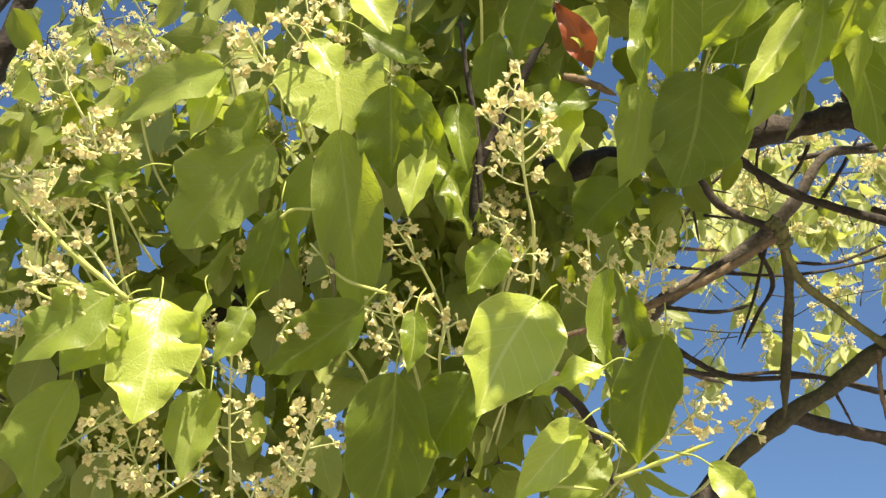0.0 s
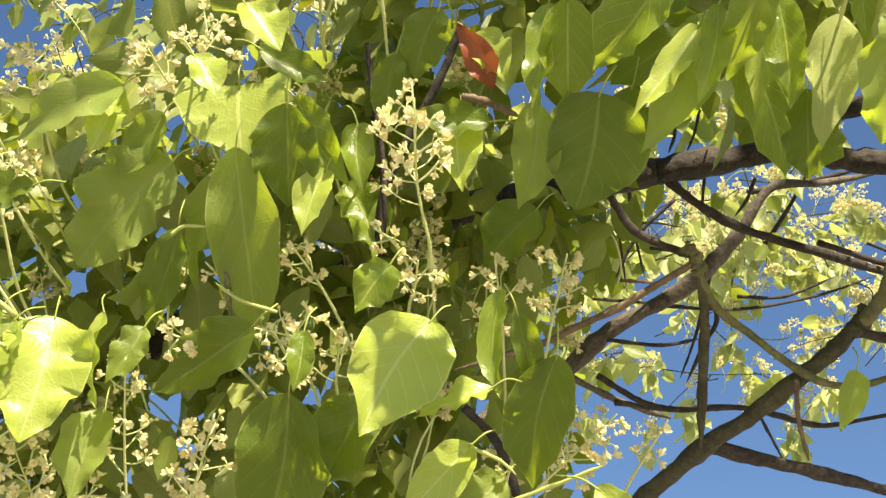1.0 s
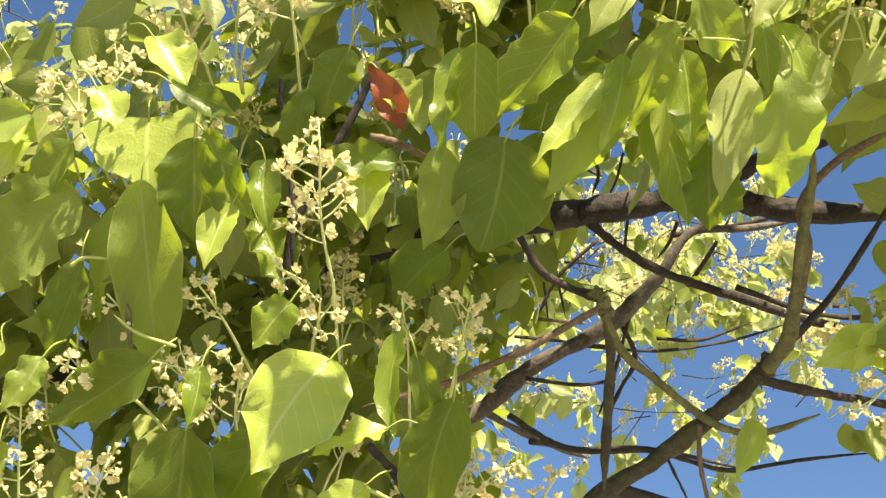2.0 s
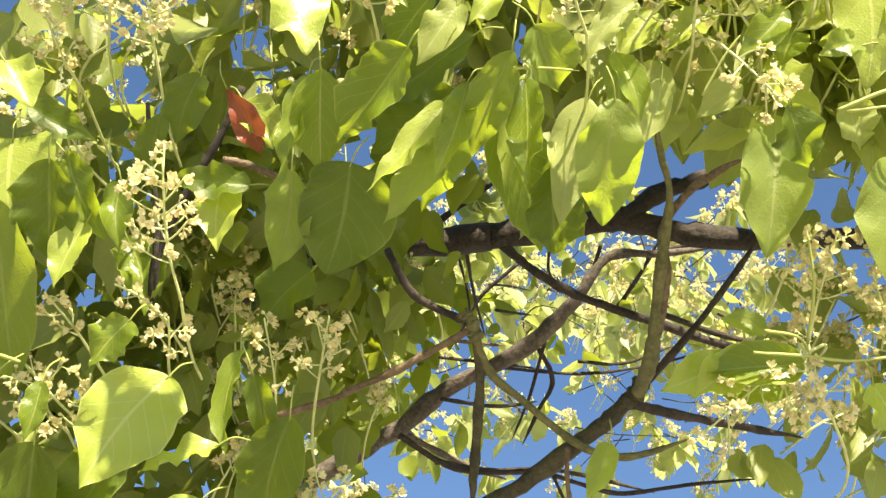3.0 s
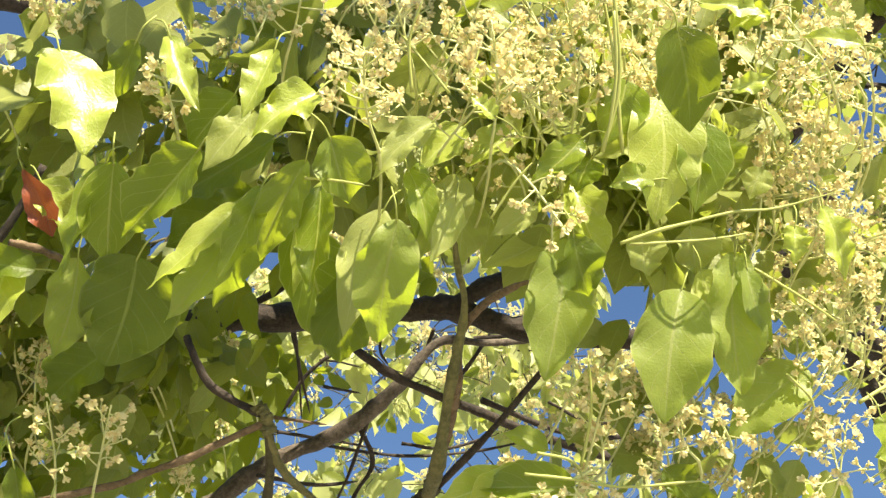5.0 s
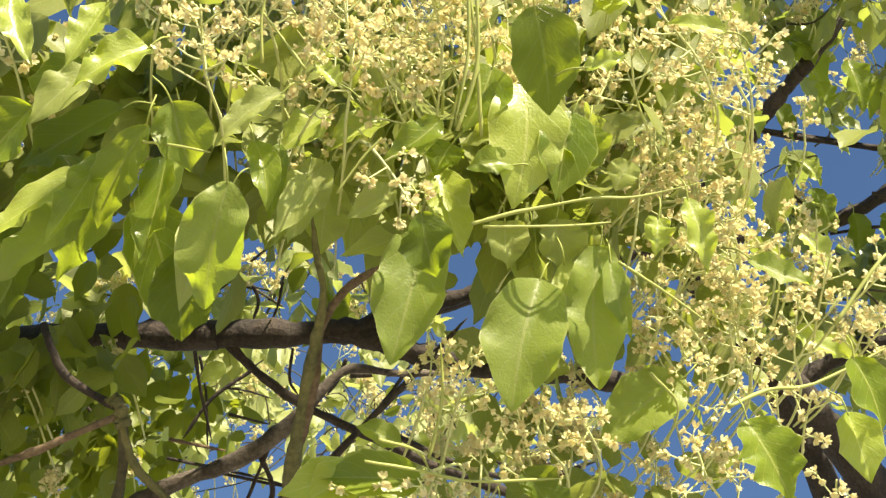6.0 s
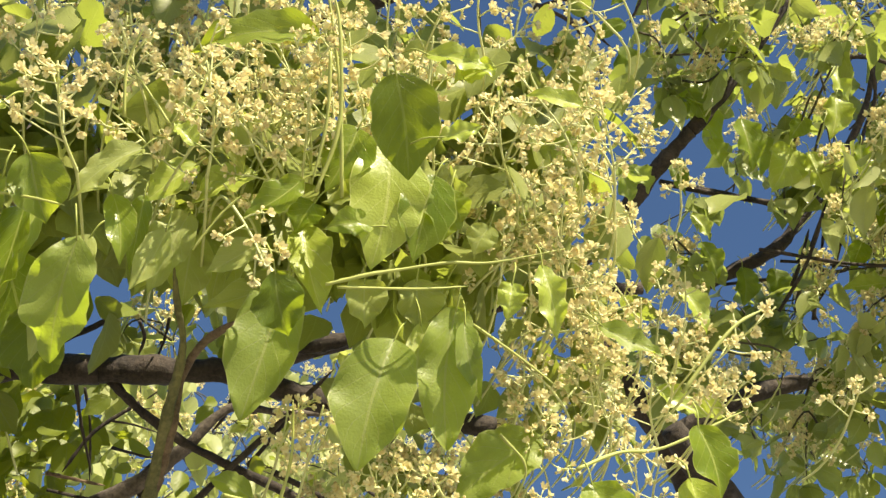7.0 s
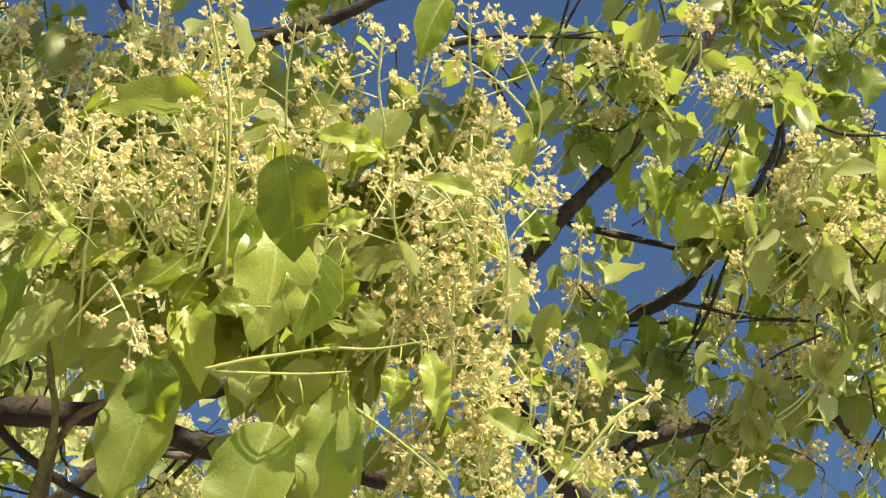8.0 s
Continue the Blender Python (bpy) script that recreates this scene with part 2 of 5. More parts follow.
def blade(length, width, fold, arch, wave, rng, rows=20, cols=9, broad=0.40, lobe=0.0, blunt=0.0):
    """A camphor leaf: pointed oval, folded along the midrib, arched and wavy at the margin. Along +y, facing +z."""
    v = 0.5 - 0.5 * np.cos(np.linspace(0, math.pi, rows))
    u = np.linspace(-1, 1, cols)
    q = broad / (1 - broad)
    k = 0.85 - 0.30 * blunt
    shape = v ** (k * q) * (1 - v) ** k
    peak = broad ** (k * q) * (1 - broad) ** k
    half = 0.5 * width * shape / peak
    half *= 1 - 0.52 * (1 - 0.8 * blunt) * np.clip((v - 0.70) / 0.30, 0, 1) ** 0.8
    half[-1] = 0.0003
    if lobe:
        half = np.maximum(half, 0.5 * width * np.clip(v * 9, 0, 1) * (1 - v))
        half[-1] = 0.0003
    half[0] = 0.0006
    U, V = np.meshgrid(u, v)
    H = np.broadcast_to(half[:, None], U.shape)
    wave = wave * rng.uniform(0.5, 1.4)
    f = rng.uniform(1.2, 3.6, 4)
    p = rng.uniform(0, 6.3, 4)
    left = np.sin(2 * math.pi * f[0] * V + p[0]) + 0.6 * np.sin(2 * math.pi * 1.7 * f[1] * V + p[1])
    right = np.sin(2 * math.pi * f[2] * V + p[2]) + 0.6 * np.sin(2 * math.pi * 1.7 * f[3] * V + p[3])
    ripple = 0.85 * np.where(U < 0, left, right)
    edge = 1 + 0.040 * np.abs(U) ** 3 * np.where(U < 0, right, left) + np.where(U < 0, 1, -1) * rng.uniform(-0.10, 0.10)
    sway = rng.uniform(-0.07, 0.07) * length * np.sin(math.pi * V)
    y = V * length - lobe * length * np.abs(U) ** 1.5 * (1 - V) ** 3 * np.minimum(1, V * 8)
    flat = U * H * edge * math.cos(fold)
    lift = np.abs(U) ** 1.15 * H * math.sin(fold) + wave * width * ripple * np.abs(U) ** 1.8 * np.minimum(1, 4 * V * (1 - V) + 0.15)
    twist = rng.uniform(-0.55, 0.55) * (V - 0.3)
    x = flat * np.cos(twist) - lift * np.sin(twist)
    z = flat * np.sin(twist) + lift * np.cos(twist) - arch * length * (V * V - V)
    verts = np.stack([x + sway, y, z], -1).reshape(-1, 3)
    uvs = np.stack([0.5 + 0.5 * U, V], -1).reshape(-1, 2)
    faces = [(i * cols + j, i * cols + j + 1, (i + 1) * cols + j + 1, (i + 1) * cols + j) for i in range(rows - 1) for j in range(cols - 1)]
    return verts, faces, uvs


def basis(base, tip, roll, facing=TOWARDS):
    y = (Vector(tip) - Vector(base)).normalized()
    z = (facing - y * facing.dot(y)).normalized()
    x = y.cross(z)
    m = Matrix((x, y, z)).transposed().to_4x4() @ Matrix.Rotation(radians(roll), 4, "Y")
    return Matrix.Translation(base) @ m


# ---- the trees ----
near_tree = tagged(new("tree"), "flowering camphor tree with glossy drooping leaves and cream blossom", "tree", "camphor trees")
near_tree.location = (-1.9, 1.75, 0.0)
far_tree = tagged(new("tree"), "second camphor tree behind with small sunlit leaves", "tree", "camphor trees")
far_tree.location = (1.45, 2.35, 0.0)
bpy.context.view_layer.update()


def rooted(ob, owner):
    """Hang a part that is built in world coordinates under its tree."""
    ob.parent = owner
    ob.matrix_parent_inverse = owner.matrix_world.inverted()
    return ob


def leaf(base, tip, width, roll=0.0, kind="T", fold=24.0, arch=0.18, wave=0.16, broad=0.40, lobe=0.0, blunt=0.0, seed=0, petiole=0.022, owner=near_tree, label="", sunny=False):
    rng = np.random.default_rng(1000 + seed)
    base, tip = Vector(base), Vector(tip)
    length = (tip - base).length
    heap = Heap()
    verts, faces, uvs = blade(length, width, radians(fold), arch * rng.uniform(0.3, 1.6), wave, rng, broad=broad + rng.uniform(-0.05, 0.05), lobe=lobe, blunt=blunt)
    heap.add(verts, faces, 0, uvs)
    bend = rng.uniform(-0.4, 0.4)
    stalk = spline([(0, 0.004, 0), (bend * petiole * 0.4, -petiole * 0.5, 0.002), (bend * petiole, -petiole, -petiole * 0.35)], 4)
    tube(heap, stalk, 0.00075, 5, 1)
    ob = new("leaf", heap.mesh("leaf", [KINDS[kind], PETIOLE]))
    ob.matrix_world = basis(base, tip, roll, (TOWARDS + SUNWARD * 0.7).normalized() if sunny else TOWARDS)
    ob.parent = owner
    ob.matrix_parent_inverse = owner.matrix_world.inverted()
    return tagged(ob, label)


def limb(points, thick, thin, material=BARK, owner=near_tree, label="", sides=9, knots=0.05, seed=0):
    rng = np.random.default_rng(500 + seed)
    line = spline(points, 7)
    line[1:-1] += rng.normal(0, 0.05 * (thick + thin) / 2, line[1:-1].shape)
    heap = Heap()
    s = np.linspace(0, 1, len(line))
    radii = (thick * (1 - s) + thin * s) * (1 + 0.10 * np.sin(s * rng.uniform(14, 26) + rng.uniform(0, 6)) + 0.05 * rng.standard_normal(len(line)))
    if thin < 0.006:
        radii *= np.clip((1 - s) * 6 + 0.25, 0, 1)
    tube(heap, line, radii, sides, 0, knots, rng)
    return tagged(rooted(new("branch", heap.mesh("branch", [material])), owner), label)


def blossom(heap, place, facing, size, rng, bud=False, petal_mat=0, stalk_mat=1):
    """One small six-petalled flower, or a round bud."""
    z = unit(np.asarray(facing, float))
    x = unit(across(z, np.array([0.3, 0.5, 0.81])))
    y = across(z, x)
    frame3 = np.stack([x, y, z])
    if bud:
        t = np.linspace(0, 2 * math.pi, 6, endpoint=False)
        r = size * 0.46
        pts = [(0, 0, -r * 0.9)]
        for h, k in ((-0.45, 0.8), (0.35, 0.95)):
            pts += [(math.cos(q) * r * k, math.sin(q) * r * k, h * r * 1.25) for q in t]
        pts.append((0, 0, r * 1.25))
        faces = [(0, 1 + (i + 1) % 6, 1 + i) for i in range(6)]
        faces += [(1 + i, 1 + (i + 1) % 6, 7 + (i + 1) % 6, 7 + i) for i in range(6)]
        faces += [(7 + i, 7 + (i + 1) % 6, 13) for i in range(6)]
        heap.add(np.array(pts) @ frame3 + place, faces, petal_mat)
        return
    pts, faces = [], []
    open_up = rng.uniform(0.75, 1.45)
    for i in range(6):
        q = i * math.pi / 3 + rng.uniform(-0.15, 0.15)
        c, s = math.cos(q), math.sin(q)
        w = size * 0.42
        k = len(pts)
        lift = open_up * size * rng.uniform(0.7, 1.2)
        pts += [(c * size * 0.12, s * size * 0.12, 0.0), (c * size * 0.55 - s * w, s * size * 0.55 + c * w, lift * 0.40),
                (c * size * 0.90 - s * w * 0.75, s * size * 0.90 + c * w * 0.75, lift * 0.85), (c * size, s * size, lift),
                (c * size * 0.90 + s * w * 0.75, s * size * 0.90 - c * w * 0.75, lift * 0.85), (c * size * 0.55 + s * w, s * size * 0.55 - c * w, lift * 0.40)]
        faces.append((k, k + 1, k + 2, k + 3, k + 4, k + 5))
    k = len(pts)
    r = size * 0.38
    pts += [(r, 0, 0.1 * size), (0, r, 0.1 * size), (-r, 0, 0.1 * size), (0, -r, 0.1 * size), (0, 0, size * 0.5), (0, 0, -size * 0.55)]
    for i in range(4):
        j = (i + 1) % 4
        faces += [(k + i, k + j, k + 4), (k + j, k + i, k + 5)]
    heap.add(np.array(pts) @ frame3 + place, faces, petal_mat)


def spray(heap, blooms, base, tip, width, rng, count=22, size=0.0038, buds=0.35, thick=0.0014):
    """Stalks into heap, flowers into blooms: an airy panicle from base to tip."""
    base, tip = np.asarray(base, float), np.asarray(tip, float)
    length = np.linalg.norm(tip - base)
    d = (tip - base) / (length + 1e-9)
    a = np.cross(d, [0.2, 0.6, 0.77])
    a /= np.linalg.norm(a)
    b = np.cross(d, a)
    bend = rng.uniform(-0.06, 0.06, 2) * length
    axis = spline([base, base + d * length * 0.45 + a * bend[0] + b * bend[1], tip], 6)
    tube(heap, axis, np.linspace(thick, thick * 0.6, len(axis)), 5, 0)
    back = spline([base + d * 0.004, base - d * 0.016 + np.array([0, 0.010, 0]), base - d * 0.030 + np.array([0, 0.040, 0.004]), base - d * 0.034 + np.array([0, 0.085, 0.016])], 4)
    tube(heap, back, np.linspace(thick, thick * 0.9, len(back)), 5, 0)
    arms = max(3, count // 5)
    made = 0
    for i in range(arms):
        s = 0.38 + 0.62 * (i + 0.5 * rng.random()) / arms
        k = min(len(axis) - 1, int(s * (len(axis) - 1)))
        root = axis[k]
        turn = i * 2.4 + rng.uniform(-0.4, 0.4)
        reach = 0.5 * width * (1.15 - 0.55 * s) * rng.uniform(0.75, 1.2) if i < arms - 1 else 0.15 * width
        way = (a * math.cos(turn) + b * math.sin(turn)) * 0.85 + d * rng.uniform(0.35, 0.8)
        way /= np.linalg.norm(way)
        end = root + way * reach
        mid = root + way * reach * 0.5 + d * reach * rng.uniform(-0.12, 0.06)
        twig = spline([root, mid, end], 3)
        tube(heap, twig, thick * 0.6, 4, 0)
        here = count // arms + (1 if i < count % arms else 0)
        for j in range(here):
            f = rng.normal(0, 1, 3) + way * 0.9
            f /= np.linalg.norm(f)
            stem = rng.uniform(0.003, 0.0085)
            at = twig[rng.integers(len(twig) * 2 // 3, len(twig))]
            place = at + f * stem
            tube(heap, np.array([at, at * 0.5 + place * 0.5 + d * 0.001, place]), thick * 0.46, 3, 0)
            k, bud = rng.uniform(0.8, 1.2), rng.random() < buds
            if isinstance(blooms, Placer):
                blooms.spots.append((place, f, k, bud))
            else:
                blossom(blooms, place, f, size * k, rng, bud)
            made += 1
    return made


FLOWERS = []
for i in range(8):
    heap = Heap()
    blossom(heap, np.zeros(3), (0, 0, 1), 0.0038, np.random.default_rng(60 + i), bud=i > 5)
    FLOWERS.append(heap.mesh("blossom", [PETAL_ONE], smooth=False))


class Placer:
    """Takes the flowers of a panicle one by one, as objects of their own."""

    def __init__(self):
        self.spots = []


def panicle(base, tip, width, count=24, seed=0, buds=0.35, size=0.0038, owner=near_tree, single=False, label=""):
    rng = np.random.default_rng(7000 + seed)
    stalks = Heap()
    blooms = Placer() if single else Heap()
    spray(stalks, blooms, base, tip, width, rng, count, size, buds)
    stem = tagged(rooted(new("flower_panicle", stalks.mesh("flower_panicle", [STALK])), owner), label)
    if single:
        for place, facing, k, bud in blooms.spots:
            ob = new("blossom", FLOWERS[rng.integers(6, 8) if bud else rng.integers(0, 6)])
            turn = Vector(facing).to_track_quat("Z", "Y").to_matrix().to_4x4()
            ob.matrix_world = Matrix.Translation(place) @ turn @ Matrix.Diagonal((k, k, k, 1))
            ob.parent = stem
    else:
        tagged(new("flower_head", blooms.mesh("flower_head", [PETAL], smooth=False)), kind="stuff").parent = stem
    return stem


SMALL = [blade(1.0, 0.60, radians(16), 0.14, 0.06, np.random.default_rng(40 + i), rows=8, cols=5, broad=0.44) for i in range(10)]


def clump(heap, blooms, stalks, centre, spread, leaves, flowers, size, rng, droop=0.6, loose=None, twigs=None):
    """Leaves and small panicles about a place in the crown, loose or in tufts at the ends of twigs."""
    c = np.asarray(centre, float)
    sp = np.asarray(spread, float)
    ends = []
    if twigs is not None:
        for i in range(max(2, round(leaves / 8))):
            end = c + np.clip(rng.normal(0, 0.55, 3), -1.1, 1.1) * sp
            root = c + (end - c) * rng.uniform(0.05, 0.35) + rng.normal(0, 0.03, 3)
            mid = (root + end) / 2 + rng.normal(0, 0.025, 3) + np.array([0, 0, 0.03])
            line = spline([root, mid, end, end + np.array([0, 0, -0.03]) + rng.normal(0, 0.012, 3)], 4)
            tube(twigs, line, np.linspace(0.0022, 0.0008, len(line)), 5, 0)
            ends.append((line, rng.uniform(0.4, 1.6)))
        share = np.array([w for _, w in ends])
        share /= share.sum()
    for i in range(leaves):
        out = rng.normal(0, 0.60, 3) + np.array([0, -0.15, -droop])
        if ends:
            line = ends[rng.choice(len(ends), p=share)][0]
            joint = line[rng.integers(len(line) // 2, len(line))]
            side = rng.normal(0, 1, 3) + np.array([0, 0, -0.5])
            side /= np.linalg.norm(side)
            at = joint + side * rng.uniform(0.012, 0.034)
            tube(twigs, np.array([joint, (joint + at) / 2 + np.array([0, 0, 0.003]), at]), 0.0008, 3, 1)
            out += side * 0.5
        else:
            at = c + rng.normal(0, 0.5, 3) * sp
        out /= np.linalg.norm(out)
        z = rng.normal(0, 0.8, 3) + np.array(TOWARDS) * 0.6
        z -= out * z.dot(out)
        z /= np.linalg.norm(z) + 1e-9
        x = np.cross(out, z)
        kind = rng.integers(len(SMALL))
        verts, faces, uvs = SMALL[kind]
        k, wide = size * rng.uniform(0.65, 1.2), rng.uniform(0.85, 1.2)
        if loose is not None and len(loose) < loose.limit:
            loose.append((kind, k, wide, x, out, z, at))
            continue
        heap.add((verts * np.array([k * wide, k, k])) @ np.stack([x, out, z]) + at, faces, 0, uvs)
    for i in range(flowers):
        if ends:
            at = ends[rng.choice(len(ends), p=share)][0][rng.integers(4, 12)]
        else:
            at = c + rng.normal(0, 0.5, 3) * sp
        up = rng.normal(0, 0.5, 3) + np.array([0, -0.3, 0.8])
        up /= np.linalg.norm(up)
        long = size * rng.uniform(0.6, 1.1)
        spray(stalks, blooms, at, at + up * long, long * 0.6, rng, 26, 0.0041, 0.3)


class Loose(list):
    """Leaves of the crown that become objects of their own, up to a limit."""

    limit = 0


LEAVES = []
for i in range(10):
    heap = Heap()
    heap.add(*blade(1.0, 0.60, radians(16), 0.14, 0.09, np.random.default_rng(40 + i), rows=14, cols=7, broad=0.44)[:2], 0,
             blade(1.0, 0.60, radians(16), 0.14, 0.09, np.random.default_rng(40 + i), rows=14, cols=7, broad=0.44)[2])
    LEAVES.append(heap.mesh("leaf", [FILL_ONE]))


def foliage(name, clumps, material, owner, seed, droop=1.0, label="", singles=0, tufts=False):
    rng = np.random.default_rng(seed)
    heap, blooms, stalks, twigs = Heap(), Heap(), Heap(), Heap()
    loose = Loose()
    loose.limit = singles
    for centre, spread, leaves, flowers, size in clumps:
        clump(heap, blooms, stalks, centre, spread, leaves, flowers, size, rng, droop, loose, twigs if tufts else None)
    for kind, k, wide, x, out, z, at in loose:
        ob = new("leaf", LEAVES[kind])
        ob.matrix_world = Matrix.Translation(at) @ Matrix((x, out, z)).transposed().to_4x4() @ Matrix.Diagonal((k * wide, k, k, 1))
        rooted(ob, owner)
    if heap.count:
        tagged(rooted(new(name, heap.mesh(name, [material])), owner), label, kind="stuff")
    if twigs.count:
        tagged(rooted(new("twig", twigs.mesh("twig", [OLIVE, PETIOLE])), owner), "thin twigs that carry the tufts of leaves", kind="stuff")
    if blooms.count:
        tagged(rooted(new("blossom_cloud", blooms.mesh("blossom_cloud", [PETAL], smooth=False)), owner), "cream blossom scattered through the crown", kind="stuff")
        tagged(rooted(new("flower_stalk", stalks.mesh("flower_stalk", [STALK])), owner), kind="stuff")


# branches
limb([(0.576, 0.656, 2.256), (0.604, 0.651, 2.269), (0.634, 0.647, 2.281), (0.670, 0.642, 2.294), (0.707, 0.640, 2.303), (0.764, 0.626, 2.322)], 0.0017, 0.0009, STEM, seed=1)
limb([(0.586, 0.663, 2.262), (0.652, 0.661, 2.277), (0.692, 0.663, 2.293)], 0.0013, 0.0007, STEM, seed=2)
limb([(0.706, 0.698, 2.284), (0.749, 0.708, 2.268), (0.785, 0.718, 2.253)], 0.0014, 0.0009, STEM, seed=3)
limb([(0.822, 0.778, 2.217), (0.862, 0.782, 2.246), (0.910, 0.791, 2.269), (0.985, 0.775, 2.316)], 0.0019, 0.0013, STEM, seed=4)
limb([(0.747, 0.755, 2.220), (0.774, 0.770, 2.202), (0.767, 0.797, 2.174)], 0.0014, 0.0009, STEM, seed=5)
limb([(0.576, 0.802, 2.135), (0.579, 0.774, 2.172), (0.571, 0.747, 2.209)], 0.0016, 0.0009, STEM, seed=6)
limb([(0.533, 0.773, 2.126), (0.564, 0.787, 2.131), (0.579, 0.808, 2.128)], 0.0014, 0.0009, STEM, seed=7)
limb([(0.525, 0.784, 2.112), (0.568, 0.792, 2.117), (0.613, 0.800, 2.120), (0.690, 0.797, 2.135)], 0.0014, 0.0012, STEM, seed=8)
limb([(0.900, 0.720, 2.276), (0.937, 0.689, 2.331), (0.970, 0.685, 2.362)], 0.0019, 0.0013, STEM, seed=9)
limb([(0.576, 0.634, 2.334), (0.557, 0.583, 2.402), (0.531, 0.537, 2.468), (0.504, 0.504, 2.521)], 0.0016, 0.0009, STEM, seed=10)
limb([(0.554, 0.618, 2.317), (0.561, 0.583, 2.364), (0.547, 0.540, 2.423), (0.534, 0.522, 2.458)], 0.0018, 0.0012, STEM, seed=11)
limb([(0.428, 0.619, 2.360), (0.400, 0.610, 2.390), (0.373, 0.602, 2.419)], 0.0013, 0.0009, STEM, seed=12)
limb([(0.439, 0.615, 2.361), (0.447, 0.598, 2.389), (0.447, 0.588, 2.413)], 0.0013, 0.0009, STEM, seed=13)
limb([(-0.241, 0.801, 2.074), (-0.286, 0.777, 2.105), (-0.319, 0.755, 2.132), (-0.339, 0.741, 2.148)], 0.0024, 0.0015, STEM, seed=14)
limb([(-0.246, 0.801, 2.074), (-0.294, 0.790, 2.083), (-0.339, 0.790, 2.073)], 0.0017, 0.0011, STEM, seed=15)
limb([(-0.245, 0.805, 2.050), (-0.288, 0.795, 2.066), (-0.318, 0.786, 2.078)], 0.0017, 0.0011, STEM, seed=16)
limb([(0.129, 0.867, 1.955), (0.167, 0.849, 1.963), (0.201, 0.832, 1.971)], 0.0019, 0.0013, STEM, seed=17)
limb([(0.105, 0.826, 1.980), (0.124, 0.831, 1.973), (0.136, 0.836, 1.964)], 0.0017, 0.0010, STEM, seed=18)
limb([(0.063, 0.850, 1.943), (0.090, 0.851, 1.943), (0.115, 0.852, 1.941)], 0.0015, 0.0010, STEM, seed=19)
limb([(-0.123, 0.759, 2.121), (-0.113, 0.755, 2.126), (-0.096, 0.755, 2.126)], 0.0015, 0.0011, STEM, seed=20)
limb([(-0.042, 0.790, 2.073), (-0.070, 0.785, 2.080), (-0.089, 0.778, 2.091)], 0.0015, 0.0011, STEM, seed=21)
limb([(0.322, 0.633, 2.259), (0.348, 0.631, 2.259), (0.372, 0.631, 2.258)], 0.0013, 0.0009, STEM, seed=22)
limb([(0.470, 0.651, 2.259), (0.485, 0.632, 2.283), (0.497, 0.621, 2.297)], 0.0011, 0.0009, STEM, seed=23)
limb([(0.542, 0.527, 2.380), (0.550, 0.559, 2.338), (0.549, 0.593, 2.297)], 0.0015, 0.0011, STEM, seed=24)
limb([(0.396, 0.602, 2.337), (0.389, 0.577, 2.369), (0.395, 0.556, 2.394)], 0.0014, 0.0009, STEM, seed=25)
limb([(1.427, 1.176, 3.181), (1.412, 1.275, 3.089), (1.412, 1.333, 3.033)], 0.0044, 0.0034, BARK, owner=far_tree, seed=26)
limb([(1.464, 1.164, 3.182), (1.458, 1.260, 3.091), (1.445, 1.308, 3.048)], 0.0039, 0.0029, BARK, owner=far_tree, seed=27)
limb([(1.145, 1.242, 3.193), (1.269, 1.244, 3.204), (1.382, 1.251, 3.215), (1.501, 1.234, 3.246)], 0.0049, 0.0036, BARK, owner=far_tree, seed=28)
limb([(1.437, 1.370, 3.132), (1.444, 1.328, 3.171), (1.446, 1.286, 3.211)], 0.0036, 0.0026, BARK, owner=far_tree, seed=29)
limb([(1.487, 1.394, 3.095), (1.478, 1.332, 3.157), (1.469, 1.259, 3.230)], 0.0036, 0.0026, BARK, owner=far_tree, seed=30)
limb([(1.321, 1.396, 3.138), (1.417, 1.362, 3.145), (1.465, 1.374, 3.120), (1.501, 1.397, 3.089)], 0.0031, 0.0020, BARK, owner=far_tree, seed=31)
limb([(1.409, 1.339, 3.169), (1.489, 1.320, 3.167), (1.580, 1.303, 3.158)], 0.0031, 0.0020, BARK, owner=far_tree, seed=32)
limb([(0.842, 0.991, 3.235), (0.913, 0.955, 3.250), (0.981, 0.935, 3.251), (1.070, 0.898, 3.263)], 0.0035, 0.0022, BARK, seed=33)
limb([(0.825, 0.961, 3.269), (0.890, 0.969, 3.243), (0.950, 0.992, 3.204), (0.971, 0.999, 3.193)], 0.0026, 0.0018, BARK, seed=34)
limb([(1.010, 0.914, 3.264), (1.019, 0.885, 3.290), (1.029, 0.862, 3.309)], 0.0022, 0.0018, BARK, seed=35)
limb([(1.419, 1.071, 3.426), (1.487, 1.049, 3.429), (1.595, 1.048, 3.401), (1.694, 1.020, 3.401)], 0.0046, 0.0031, BARK, owner=far_tree, seed=36)
limb([(1.489, 1.056, 3.422), (1.509, 1.095, 3.379), (1.502, 1.150, 3.327), (1.501, 1.264, 3.217)], 0.0041, 0.0026, BARK, owner=far_tree, seed=37)
limb([(1.438, 1.330, 3.170), (1.521, 1.318, 3.159), (1.617, 1.226, 3.222)], 0.0041, 0.0031, BARK, owner=far_tree, seed=38)
limb([(0.838, 0.957, 3.269), (0.883, 0.975, 3.239), (0.931, 1.005, 3.197), (0.970, 1.035, 3.158)], 0.0026, 0.0022, BARK, seed=39)
limb([(1.006, 0.876, 3.302), (1.002, 0.930, 3.251), (0.992, 0.966, 3.219)], 0.0026, 0.0022, BARK, seed=40)
limb([(1.014, 0.923, 3.254), (1.065, 0.909, 3.253), (1.112, 0.910, 3.240)], 0.0031, 0.0022, BARK, seed=41)
